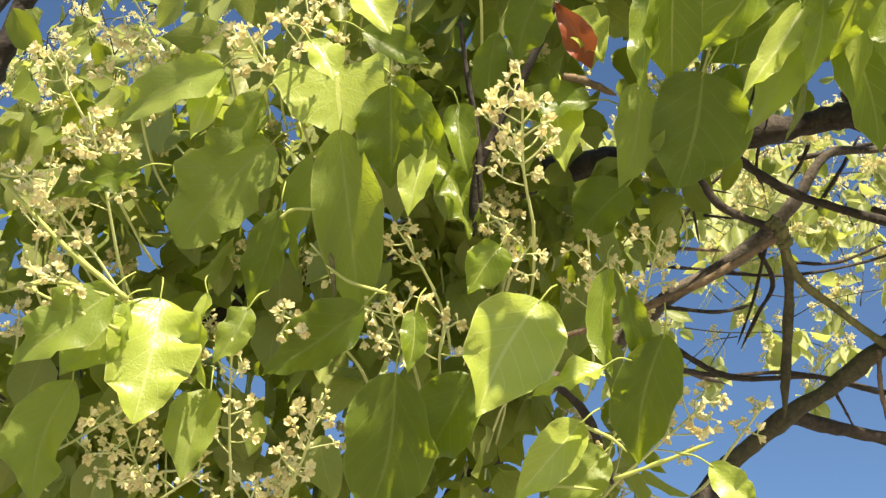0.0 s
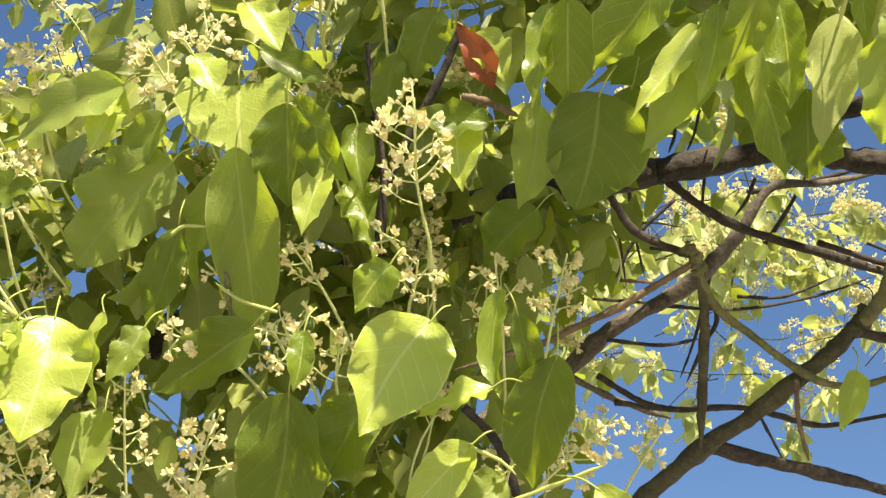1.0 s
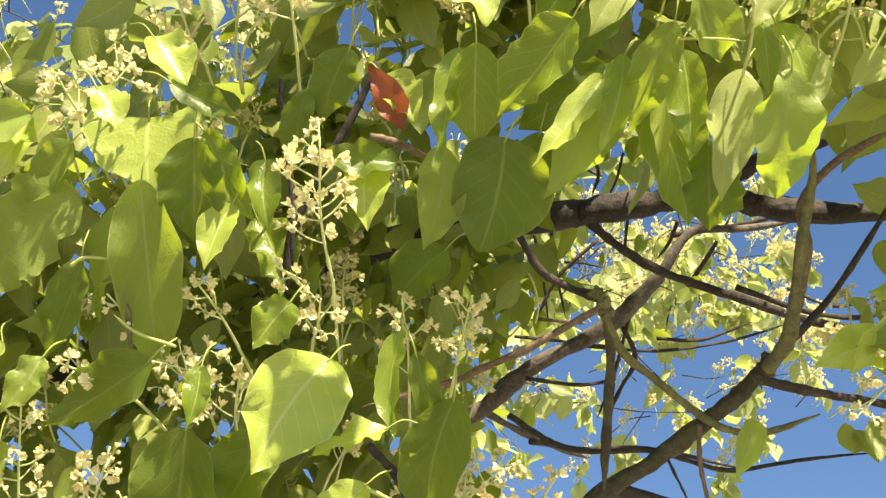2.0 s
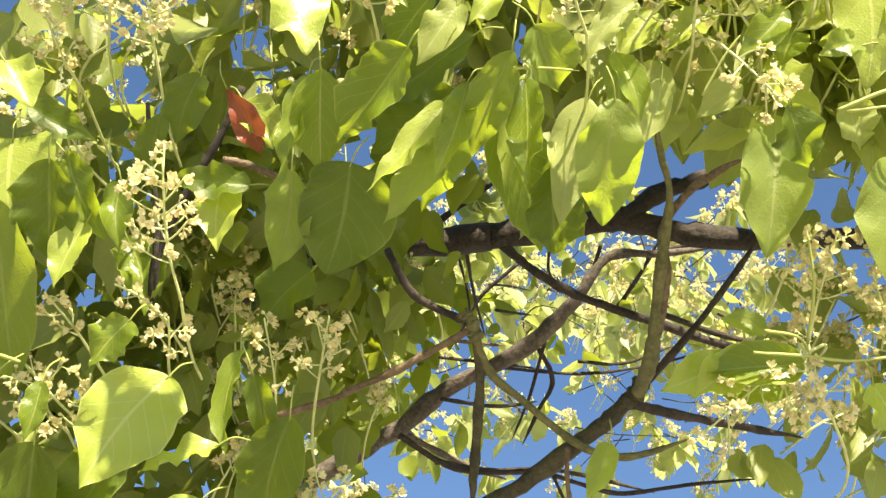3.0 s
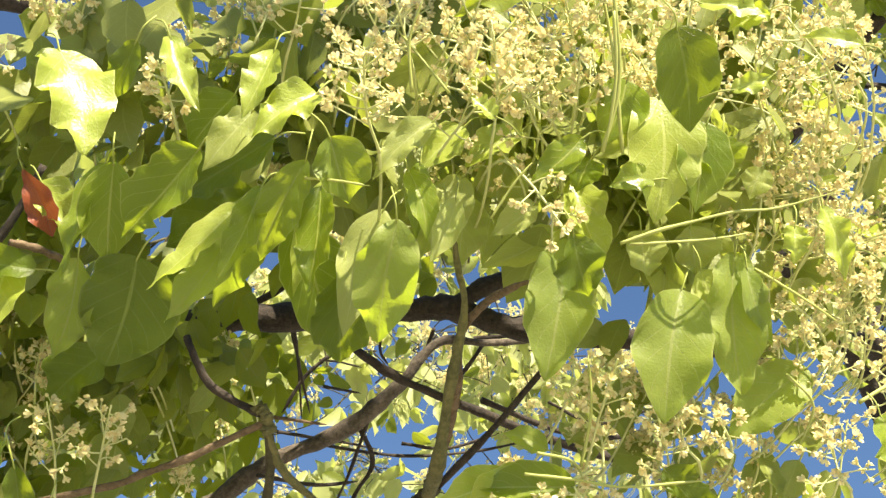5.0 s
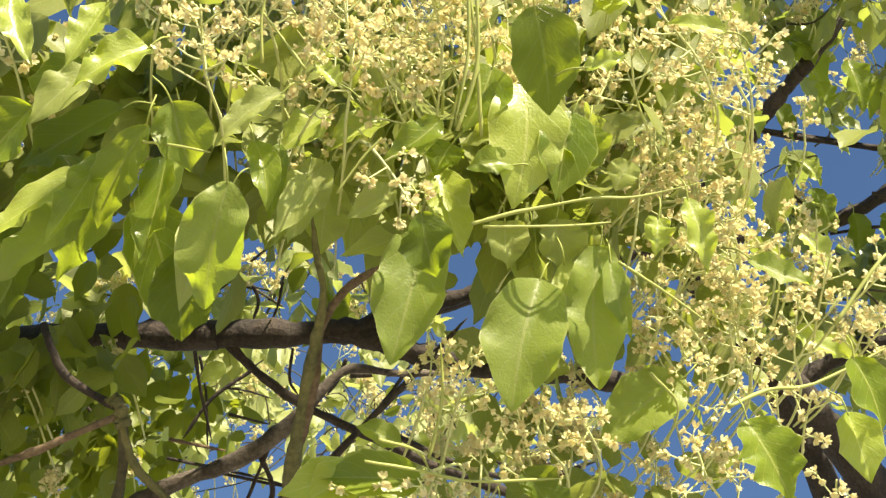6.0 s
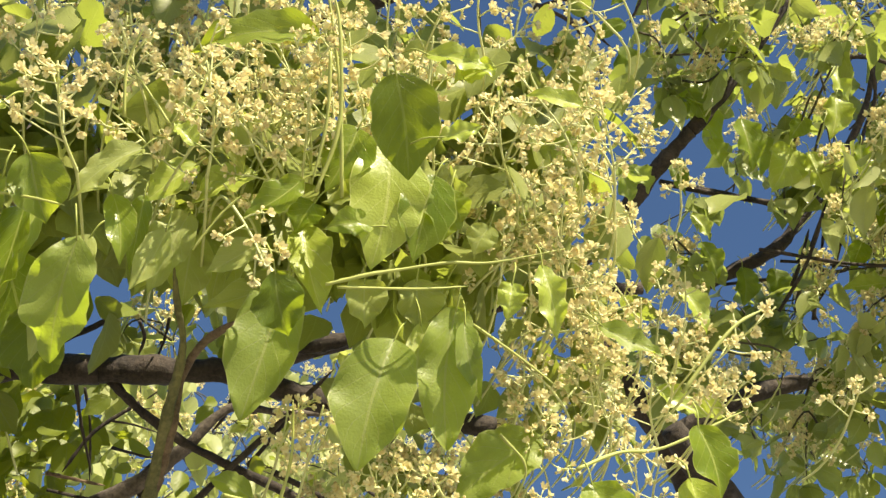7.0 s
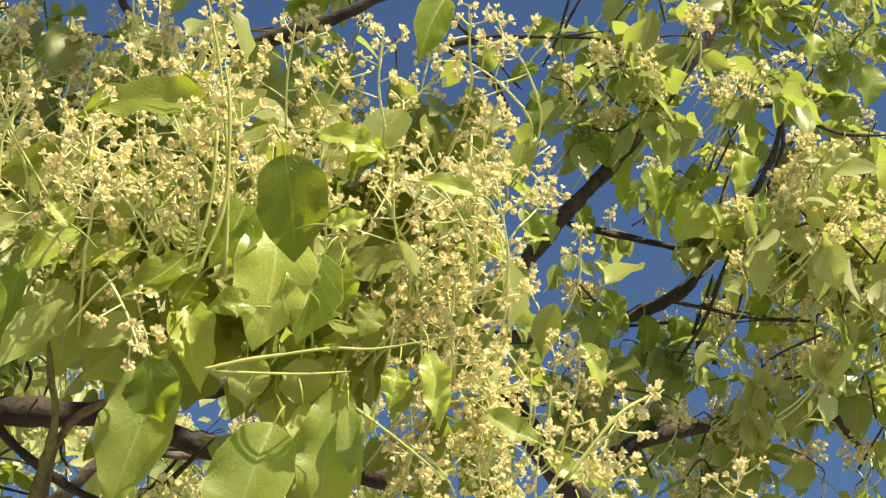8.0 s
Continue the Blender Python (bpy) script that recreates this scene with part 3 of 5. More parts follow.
limb([(1.561, 1.187, 2.850), (1.633, 1.240, 2.850), (1.728, 1.294, 2.843)], 0.0062, 0.0042, BARK, owner=far_tree, seed=42)
limb([(0.232, 1.129, 3.124), (0.285, 1.131, 3.109), (0.339, 1.157, 3.069)], 0.0050, 0.0033, BARK, seed=43)
limb([(0.174, 1.191, 3.222), (0.235, 1.178, 3.219), (0.291, 1.153, 3.227), (0.387, 1.132, 3.222)], 0.0031, 0.0022, BARK, seed=44)
limb([(0.314, 1.244, 2.562), (0.331, 1.323, 2.540), (0.353, 1.401, 2.518)], 0.0026, 0.0016, BARK, seed=45)
limb([(0.060, 1.457, 2.627), (0.137, 1.469, 2.606), (0.190, 1.488, 2.578)], 0.0025, 0.0021, BARK, seed=46)
limb([(0.720, 1.524, 2.666), (0.802, 1.536, 2.644), (0.896, 1.511, 2.673)], 0.0026, 0.0022, BARK, seed=47)
limb([(0.525, 1.439, 2.694), (0.623, 1.419, 2.704), (0.695, 1.400, 2.714)], 0.0042, 0.0029, BARK, seed=48)
limb([(0.555, 1.490, 2.638), (0.587, 1.448, 2.677), (0.612, 1.409, 2.715)], 0.0038, 0.0025, BARK, seed=49)
limb([(0.290, 1.339, 2.292), (0.360, 1.373, 2.301), (0.448, 1.401, 2.320), (0.582, 1.443, 2.316)], 0.0035, 0.0026, BARK, seed=50)
limb([(0.294, 1.384, 2.407), (0.372, 1.430, 2.427), (0.431, 1.468, 2.460)], 0.0030, 0.0024, BARK, seed=51)
limb([(0.435, 1.342, 2.508), (0.424, 1.370, 2.464), (0.411, 1.399, 2.420), (0.392, 1.428, 2.376)], 0.0030, 0.0015, BARK, seed=52)
limb([(0.486, 1.436, 2.510), (0.549, 1.436, 2.510), (0.619, 1.421, 2.533)], 0.0028, 0.0020, BARK, seed=53)
limb([(-0.263, 1.378, 2.419), (-0.146, 1.346, 2.448), (-0.030, 1.310, 2.482), (0.092, 1.268, 2.523), (0.208, 1.243, 2.543), (0.346, 1.221, 2.557)], 0.0245, 0.0183, BARK, seed=54)
limb([(0.346, 1.221, 2.557), (0.440, 1.211, 2.571), (0.514, 1.203, 2.582), (0.574, 1.211, 2.574), (0.672, 1.215, 2.569), (0.813, 1.208, 2.575), (0.941, 1.209, 2.571)], 0.0183, 0.0126, BARK, seed=55)
limb([(0.513, 1.198, 2.578), (0.562, 1.178, 2.610), (0.614, 1.169, 2.627), (0.672, 1.155, 2.650), (0.730, 1.135, 2.682)], 0.0125, 0.0097, BARK, seed=56)
limb([(0.227, 0.899, 2.282), (0.234, 0.902, 2.269), (0.255, 0.919, 2.245), (0.294, 0.929, 2.230), (0.310, 0.928, 2.224)], 0.0033, 0.0044, BARK, seed=57)
limb([(0.310, 0.926, 2.226), (0.320, 0.959, 2.192), (0.320, 0.999, 2.142), (0.319, 1.041, 2.087)], 0.0049, 0.0044, OLIVE, seed=58)
limb([(0.308, 0.928, 2.224), (0.329, 0.958, 2.190), (0.366, 0.978, 2.168), (0.411, 0.997, 2.142), (0.442, 1.009, 2.136), (0.476, 1.014, 2.140), (0.524, 1.006, 2.156)], 0.0040, 0.0034, TWIG, seed=59)
limb([(0.313, 0.931, 2.221), (0.244, 0.965, 2.192), (0.204, 0.990, 2.184), (0.173, 1.014, 2.180), (0.092, 1.035, 2.163)], 0.0036, 0.0035, TAN, seed=60)
limb([(0.300, 0.925, 2.232), (0.306, 0.927, 2.228), (0.312, 0.931, 2.220), (0.315, 0.938, 2.211)], 0.0062, 0.0068, TWIG, knots=0.14, seed=104, label="swollen knot grown over with lichen")
limb([(0.268, 1.102, 2.059), (0.320, 1.071, 2.095), (0.367, 1.048, 2.120), (0.415, 1.022, 2.150), (0.444, 1.005, 2.169), (0.464, 0.990, 2.185), (0.472, 0.983, 2.192)], 0.0092, 0.0075, OLIVE, seed=61)
limb([(0.461, 0.990, 2.182), (0.467, 0.987, 2.186), (0.473, 0.982, 2.192), (0.476, 0.977, 2.199)], 0.0079, 0.0087, OLIVE, seed=62)
limb([(0.467, 0.990, 2.182), (0.512, 1.008, 2.183), (0.551, 1.024, 2.187), (0.647, 1.043, 2.184)], 0.0057, 0.0034, BARK, seed=63)
limb([(0.406, 1.001, 2.138), (0.408, 1.022, 2.109), (0.418, 1.045, 2.077)], 0.0025, 0.0020, TAN, seed=64)
limb([(0.245, 1.154, 2.225), (0.289, 1.173, 2.206), (0.320, 1.182, 2.201), (0.357, 1.185, 2.202), (0.401, 1.187, 2.206), (0.452, 1.197, 2.198), (0.496, 1.204, 2.194), (0.578, 1.197, 2.207), (0.660, 1.192, 2.216)], 0.0037, 0.0020, BARK, seed=65)
limb([(0.414, 1.171, 2.193), (0.428, 1.186, 2.171), (0.444, 1.203, 2.147)], 0.0020, 0.0012, BARK, seed=66)
limb([(0.472, 0.984, 2.189), (0.470, 0.910, 2.177), (0.470, 0.876, 2.199), (0.471, 0.828, 2.240), (0.472, 0.787, 2.272), (0.459, 0.754, 2.295), (0.450, 0.724, 2.313)], 0.0078, 0.0017, TWIG, seed=67)
limb([(0.476, 0.991, 2.197), (0.521, 0.924, 2.232), (0.570, 0.901, 2.298), (0.611, 0.883, 2.358)], 0.0039, 0.0023, BARK, seed=68)
limb([(0.328, 1.067, 2.103), (0.382, 1.086, 2.098), (0.456, 1.115, 2.095), (0.533, 1.146, 2.090), (0.619, 1.178, 2.082)], 0.0080, 0.0048, BARK, seed=69)
limb([(0.470, 0.897, 2.186), (0.475, 0.874, 2.204), (0.477, 0.845, 2.229), (0.474, 0.832, 2.268), (0.485, 0.786, 2.272), (0.501, 0.749, 2.266), (0.525, 0.712, 2.258)], 0.0052, 0.0030, TAN, seed=70)
limb([(0.099, 1.500, 2.320), (0.231, 1.443, 2.386), (0.303, 1.403, 2.435), (0.406, 1.363, 2.482), (0.470, 1.319, 2.536)], 0.0132, 0.0101, GREY, seed=71)
limb([(0.470, 1.319, 2.536), (0.514, 1.296, 2.592), (0.586, 1.303, 2.606), (0.667, 1.305, 2.626)], 0.0075, 0.0039, GREY, seed=72)
limb([(0.361, 1.227, 2.549), (0.410, 1.265, 2.535), (0.475, 1.301, 2.524), (0.580, 1.335, 2.513), (0.671, 1.366, 2.505), (0.789, 1.395, 2.500)], 0.0060, 0.0065, BARK, seed=73)
limb([(0.587, 1.365, 2.552), (0.708, 1.408, 2.543), (0.807, 1.432, 2.561), (0.906, 1.431, 2.612)], 0.0045, 0.0034, BARK, seed=74)
limb([(0.216, 1.242, 2.538), (0.285, 1.218, 2.582), (0.352, 1.193, 2.627)], 0.0048, 0.0037, BARK, seed=75)
limb([(0.356, 1.424, 2.487), (0.487, 1.452, 2.499), (0.605, 1.464, 2.530), (0.701, 1.471, 2.571)], 0.0023, 0.0020, BARK, seed=76)
limb([(0.411, 1.354, 2.494), (0.445, 1.401, 2.458), (0.430, 1.442, 2.431), (0.412, 1.487, 2.401)], 0.0038, 0.0023, BARK, seed=77)
limb([(0.238, 1.441, 2.390), (0.310, 1.481, 2.373), (0.392, 1.517, 2.362)], 0.0050, 0.0039, GREY, seed=78)
limb([(0.393, 1.336, 2.602), (0.342, 1.368, 2.562), (0.314, 1.404, 2.517)], 0.0030, 0.0023, BARK, seed=79)
limb([(0.311, 1.377, 2.639), (0.327, 1.424, 2.612), (0.342, 1.486, 2.560)], 0.0022, 0.0015, BARK, seed=110)
limb([(0.291, 1.476, 2.530), (0.354, 1.499, 2.540), (0.404, 1.520, 2.550), (0.460, 1.541, 2.557)], 0.0026, 0.0018, BARK, seed=111)
limb([(0.307, 1.329, 2.464), (0.341, 1.349, 2.475), (0.377, 1.369, 2.486)], 0.0026, 0.0018, TAN, seed=112)
limb([(0.367, 1.408, 2.571), (0.393, 1.427, 2.581), (0.422, 1.446, 2.591)], 0.0024, 0.0017, BARK, seed=113)
limb([(0.438, 1.333, 2.643), (0.440, 1.375, 2.622), (0.456, 1.404, 2.617)], 0.0024, 0.0017, BARK, seed=114)
limb([(0.357, 1.403, 2.611), (0.385, 1.421, 2.624), (0.420, 1.441, 2.632)], 0.0018, 0.0013, BARK, seed=115)
limb([(0.513, 1.351, 2.654), (0.507, 1.385, 2.642), (0.495, 1.416, 2.634)], 0.0030, 0.0021, BARK, seed=116)
limb([(0.375, 1.222, 2.648), (0.384, 1.250, 2.646), (0.380, 1.282, 2.639)], 0.0028, 0.0020, BARK, seed=117)
limb([(0.412, 1.216, 2.657), (0.410, 1.251, 2.647), (0.404, 1.283, 2.640)], 0.0022, 0.0015, BARK, seed=118)
limb([(-0.597, 1.220, 2.659), (-0.568, 1.188, 2.709), (-0.538, 1.147, 2.771)], 0.0171, 0.0134, BARK, seed=80)
limb([(0.015, 0.759, 2.322), (0.020, 0.783, 2.286), (0.029, 0.811, 2.242), (0.032, 0.848, 2.186)], 0.0019, 0.0029, BARK, seed=81)
limb([(0.096, 0.749, 2.338), (0.075, 0.783, 2.298), (0.032, 0.835, 2.230), (0.026, 0.875, 2.181)], 0.0029, 0.0049, BARK, seed=82)
limb([(-0.101, 0.765, 2.185), (-0.098, 0.781, 2.166), (-0.094, 0.793, 2.153), (-0.086, 0.835, 2.095)], 0.0020, 0.0034, TWIG, seed=83)
limb([(0.096, 0.731, 2.237), (0.116, 0.749, 2.247), (0.142, 0.770, 2.251)], 0.0031, 0.0032, TAN, seed=84)
limb([(0.100, 0.988, 2.099), (0.131, 1.006, 2.071), (0.154, 1.039, 2.020)], 0.0036, 0.0046, BARK, seed=85)
limb([(0.964, 1.242, 2.887), (0.992, 1.192, 2.929), (1.039, 1.123, 2.983), (1.073, 1.067, 3.028), (1.103, 1.024, 3.061)], 0.0146, 0.0112, BARK, seed=86)
limb([(1.103, 1.024, 3.061), (1.149, 0.989, 3.130), (1.209, 0.913, 3.235), (1.259, 0.851, 3.329)], 0.0112, 0.0081, BARK, seed=87)
limb([(1.151, 1.242, 3.191), (1.280, 1.245, 3.201), (1.391, 1.245, 3.219), (1.509, 1.227, 3.250)], 0.0054, 0.0046, BARK, seed=88)
limb([(1.275, 1.370, 3.105), (1.385, 1.313, 3.166), (1.435, 1.263, 3.236)], 0.0130, 0.0102, BARK, owner=far_tree, seed=89)
limb([(1.435, 1.263, 3.236), (1.492, 1.192, 3.336), (1.526, 1.143, 3.423), (1.537, 1.091, 3.517)], 0.0092, 0.0048, BARK, owner=far_tree, seed=90)
limb([(1.249, 1.537, 2.879), (1.385, 1.471, 2.959), (1.518, 1.442, 3.005), (1.698, 1.408, 3.042), (1.857, 1.357, 3.101)], 0.0166, 0.0125, BARK, owner=far_tree, seed=91)
limb([(0.563, 1.320, 2.708), (0.649, 1.288, 2.734), (0.779, 1.232, 2.770), (0.949, 1.165, 2.806), (1.052, 1.139, 2.822)], 0.0110, 0.0097, BARK, seed=92)
limb([(0.201, 1.288, 2.979), (0.309, 1.194, 3.041), (0.407, 1.098, 3.108), (0.540, 1.025, 3.142), (0.671, 0.947, 3.182), (0.789, 0.856, 3.238)], 0.0192, 0.0067, BARK, seed=93)
limb([(0.417, 1.089, 3.113), (0.382, 1.056, 3.155), (0.340, 1.026, 3.195)], 0.0084, 0.0058, BARK, seed=94)
limb([(0.803, 0.878, 3.072), (0.867, 0.847, 3.084), (0.965, 0.816, 3.087)], 0.0032, 0.0024, BARK, seed=95)
limb([(0.812, 0.878, 3.069), (0.872, 0.883, 3.047), (0.922, 0.917, 3.001)], 0.0032, 0.0024, BARK, seed=96)
limb([(1.305, 1.205, 2.902), (1.330, 1.144, 2.954), (1.340, 1.069, 3.024)], 0.0031, 0.0026, BARK, owner=far_tree, seed=97)
limb([(1.256, 1.148, 2.970), (1.397, 1.124, 2.956), (1.500, 1.096, 2.955)], 0.0031, 0.0026, BARK, owner=far_tree, seed=98)

# trunks and ground, out of view, that carry the boughs
limb([(-1.9, 1.75, -0.05), (-1.85, 1.72, 0.9), (-1.70, 1.70, 1.6), (-1.15, 1.58, 2.08), (-0.60, 1.45, 2.33), (-0.26, 1.38, 2.42)], 0.17, 0.026, BARK, sides=14, label="stout furrowed trunk", seed=90)
limb([(-1.84, 1.72, 1.0), (-1.2, 1.5, 1.30), (-0.35, 1.18, 1.55), (0.10, 1.08, 1.86), (0.26, 1.06, 2.04)], 0.07, 0.012, BARK, seed=92)
limb([(-1.2, 1.5, 1.30), (-0.4, 1.62, 1.75), (-0.05, 1.58, 2.10), (0.10, 1.50, 2.32)], 0.05, 0.017, BARK, seed=93)
limb([(-1.45, 1.65, 1.85), (-1.1, 1.45, 2.35), (-0.75, 1.28, 2.58), (-0.60, 1.22, 2.66)], 0.06, 0.018, BARK, seed=94)
limb([(-0.75, 1.28, 2.58), (-0.62, 1.35, 3.05), (-0.25, 1.38, 3.25), (0.20, 1.29, 2.98)], 0.03, 0.018, BARK, seed=95)
limb([(1.45, 2.35, -0.05), (1.44, 2.25, 1.0), (1.46, 2.05, 1.7), (1.50, 1.75, 2.2), (1.36, 1.45, 2.55), (1.15, 1.30, 2.71)], 0.11, 0.020, BARK, owner=far_tree, sides=14, label="stout furrowed trunk", seed=91)
limb([(1.50, 1.75, 2.2), (1.30, 1.55, 2.75), (1.00, 1.35, 2.99)], 0.03, 0.017, BARK, owner=far_tree, seed=96)
# added limbs and twigs, unseen, holding up the overhead shading clumps
limb([(-1.45, 1.65, 1.85), (-1.10, 0.85, 2.50), (-0.58, 0.25, 3.00), (-0.10, 0.06, 3.26), (0.30, 0.03, 3.30), (0.62, 0.00, 3.22)], 0.040, 0.008, BARK, seed=101)
for x, y, z, tip in ((0.45, 0.02, 3.27, (0.46, 0.10, 2.90)), (0.00, 0.05, 3.28, (0.03, 0.10, 3.02)), (0.20, 0.04, 3.29, (0.25, 0.10, 2.88)), (-0.14, 0.07, 3.23, (-0.08, 0.10, 2.91))):
    limb([(x, y, z), (x + 0.02, y + 0.04, z - 0.14), tip], 0.0030, 0.0016, OLIVE, seed=105)
limb([(-0.58, 0.25, 3.00), (-0.05, 0.05, 3.48), (0.45, 0.02, 3.75), (1.05, 0.05, 3.85)], 0.026, 0.008, BARK, seed=102)
limb([(0.35, 0.02, 3.68), (0.52, 0.04, 3.98), (0.80, 0.06, 4.22)], 0.011, 0.006, BARK, seed=103)
# ground stays unseen; its pale tone is chosen to reflect light onto leaf undersides
heap = Heap()
gx = np.linspace(-400, 400, 41)
heap.add([(x, y, 0.0) for y in gx for x in gx], [(j * 41 + i, j * 41 + i + 1, (j + 1) * 41 + i + 1, (j + 1) * 41 + i) for j in range(40) for i in range(40)])
tagged(new("ground", heap.mesh("ground", [soft_material("pale_bounce_ground", (0.27, 0.25, 0.21), (0.20, 0.19, 0.16), 0.0, scale=3.0)])), "unseen ground under the trees, pale to bounce light up", "ground", kind="structure")

# leaves that hang nearest to the path
leaf((-0.176, 0.742, 2.257), (-0.269, 0.779, 2.223), 0.046, kind="U", seed=1, label="leaf showing its pale underside")
leaf((-0.182, 0.756, 2.265), (-0.202, 0.769, 2.204), 0.034, kind="Y", seed=2, sunny=True, label="young yellow-green leaf")
leaf((-0.139, 0.785, 2.212), (-0.223, 0.852, 2.156), 0.079, kind="U", fold=12, blunt=.8, seed=3, label="leaf showing its pale underside")
leaf((-0.147, 0.766, 2.248), (-0.191, 0.806, 2.210), 0.037, kind="U", seed=4, label="leaf showing its pale underside")
leaf((-0.086, 0.752, 2.266), (-0.079, 0.772, 2.203), 0.093, kind="Y", fold=5, broad=.24, lobe=.42, wave=.02, seed=5, label="young yellow-green leaf")
leaf((-0.093, 0.633, 2.185), (-0.075, 0.640, 2.151), 0.029, kind="Y", fold=20, seed=6, sunny=True, label="young yellow-green leaf")
leaf((-0.038, 0.750, 2.252), (0.007, 0.766, 2.175), 0.042, kind="T", roll=20, seed=7)
leaf((-0.041, 0.727, 2.225), (-0.042, 0.788, 2.169), 0.059, kind="D", seed=8, label="dark green leaf, shade included in its colour")
leaf((-0.011, 0.763, 2.189), (-0.027, 0.775, 2.132), 0.031, kind="Y", seed=9, sunny=True, label="young yellow-green leaf")
leaf((-0.004, 0.854, 2.247), (0.023, 0.869, 2.173), 0.045, kind="T", seed=10)
leaf((-0.081, 0.746, 2.196), (-0.066, 0.866, 2.084), 0.057, kind="U", fold=10, seed=11, label="leaf showing its pale underside")
leaf((-0.130, 0.807, 2.162), (-0.160, 0.867, 2.105), 0.038, kind="D", seed=12, label="dark green leaf, shade included in its colour")
leaf((-0.089, 0.781, 2.209), (-0.122, 0.860, 2.136), 0.034, kind="U", roll=30, seed=13, label="leaf showing its pale underside")
leaf((-0.227, 0.842, 2.100), (-0.236, 0.848, 1.992), 0.073, kind="Y", fold=14, roll=-10, blunt=.6, seed=14, sunny=True, label="young yellow-green leaf")
leaf((-0.291, 0.860, 2.036), (-0.333, 0.940, 1.960), 0.059, kind="U", seed=15, label="leaf showing its pale underside")
leaf((-0.187, 0.888, 2.041), (-0.206, 0.901, 1.966), 0.046, kind="U", seed=16, label="leaf showing its pale underside")
leaf((-0.190, 0.847, 2.108), (-0.186, 0.862, 2.027), 0.026, kind="Y", roll=40, seed=17, label="young yellow-green leaf")
leaf((-0.156, 0.847, 2.094), (-0.182, 0.855, 2.047), 0.031, kind="U", seed=18, label="leaf showing its pale underside")
leaf((-0.060, 0.799, 2.066), (-0.139, 0.838, 2.028), 0.052, kind="D", seed=19, label="dark green leaf, shade included in its colour")
leaf((-0.037, 0.854, 2.039), (-0.066, 0.948, 1.949), 0.080, kind="D", seed=20, label="dark green leaf, shade included in its colour")
leaf((0.023, 0.869, 2.044), (-0.020, 0.929, 1.987), 0.060, kind="D", seed=21, label="dark green leaf, shade included in its colour")
leaf((0.073, 0.788, 2.066), (0.024, 0.793, 1.972), 0.076, kind="Y", fold=20, roll=-10, wave=.09, broad=.36, seed=22, sunny=True, label="young yellow-green leaf")
leaf((0.119, 0.793, 2.012), (0.062, 0.797, 1.989), 0.027, kind="Y", roll=35, seed=23, label="young yellow-green leaf")
leaf((0.126, 0.781, 2.089), (0.124, 0.797, 2.004), 0.027, kind="T", roll=35, seed=24)
leaf((0.137, 0.783, 2.070), (0.150, 0.826, 2.030), 0.025, kind="D", seed=25, label="dark green leaf, shade included in its colour")
leaf((0.167, 0.804, 2.046), (0.151, 0.882, 1.973), 0.057, kind="D", seed=26, label="dark green leaf, shade included in its colour")
leaf((0.104, 0.835, 1.988), (0.051, 0.845, 1.929), 0.040, kind="Y", seed=27, label="young yellow-green leaf")
leaf((0.129, 0.901, 1.993), (0.078, 0.909, 1.946), 0.045, kind="U", seed=28, label="leaf showing its pale underside")
leaf((0.200, 0.711, 2.224), (0.184, 0.778, 2.162), 0.080, kind="D", fold=8, arch=.05, broad=.36, blunt=.6, seed=29, label="dark green leaf, shade included in its colour")
leaf((0.273, 0.672, 2.256), (0.216, 0.689, 2.176), 0.027, kind="Y", seed=30, sunny=True, label="young yellow-green leaf")
leaf((0.286, 0.704, 2.297), (0.214, 0.742, 2.261), 0.063, kind="D", fold=12, seed=31, label="dark green leaf, shade included in its colour")
leaf((0.274, 0.691, 2.260), (0.229, 0.726, 2.175), 0.040, kind="U", seed=32, label="leaf showing its pale underside")
leaf((0.288, 0.666, 2.274), (0.266, 0.685, 2.188), 0.029, kind="T", seed=33)
leaf((0.318, 0.719, 2.280), (0.360, 0.800, 2.210), 0.062, kind="T", fold=8, seed=34)
leaf((0.335, 0.668, 2.284), (0.336, 0.691, 2.191), 0.037, kind="T", roll=25, seed=35)
leaf((0.387, 0.684, 2.283), (0.367, 0.729, 2.183), 0.045, kind="L", seed=36, label="thin translucent leaf, sunlit paleness put into its colour")
leaf((0.077, 0.681, 2.283), (0.058, 0.723, 2.244), 0.041, kind="D", seed=37, label="dark green leaf, shade included in its colour")
leaf((0.089, 0.717, 2.306), (0.121, 0.753, 2.265), 0.029, kind="R", blunt=.3, broad=.66, roll=20, seed=38, label="withered red leaf")
leaf((0.101, 0.739, 2.312), (0.131, 0.749, 2.267), 0.040, kind="Y", seed=39, label="young yellow-green leaf")
leaf((0.043, 0.713, 2.268), (0.038, 0.762, 2.223), 0.030, kind="D", seed=40, label="dark green leaf, shade included in its colour")
leaf((0.118, 0.750, 2.227), (0.050, 0.748, 2.229), 0.033, kind="D", seed=41, label="dark green leaf, shade included in its colour")
leaf((0.094, 0.755, 2.241), (0.096, 0.770, 2.172), 0.040, kind="Y", seed=42, sunny=True, label="young yellow-green leaf")
leaf((0.162, 0.683, 2.291), (0.149, 0.705, 2.187), 0.029, kind="T", roll=30, seed=43)
leaf((0.174, 0.659, 2.273), (0.177, 0.721, 2.217), 0.051, kind="T", seed=44)
leaf((0.153, 0.726, 2.226), (0.140, 0.788, 2.169), 0.043, kind="U", seed=45, label="leaf showing its pale underside")
leaf((-0.068, 0.654, 2.259), (-0.038, 0.663, 2.218), 0.040, kind="Y", seed=46, sunny=True, label="young yellow-green leaf")
leaf((-0.064, 0.709, 2.265), (-0.009, 0.728, 2.248), 0.029, kind="D", seed=47, label="dark green leaf, shade included in its colour")
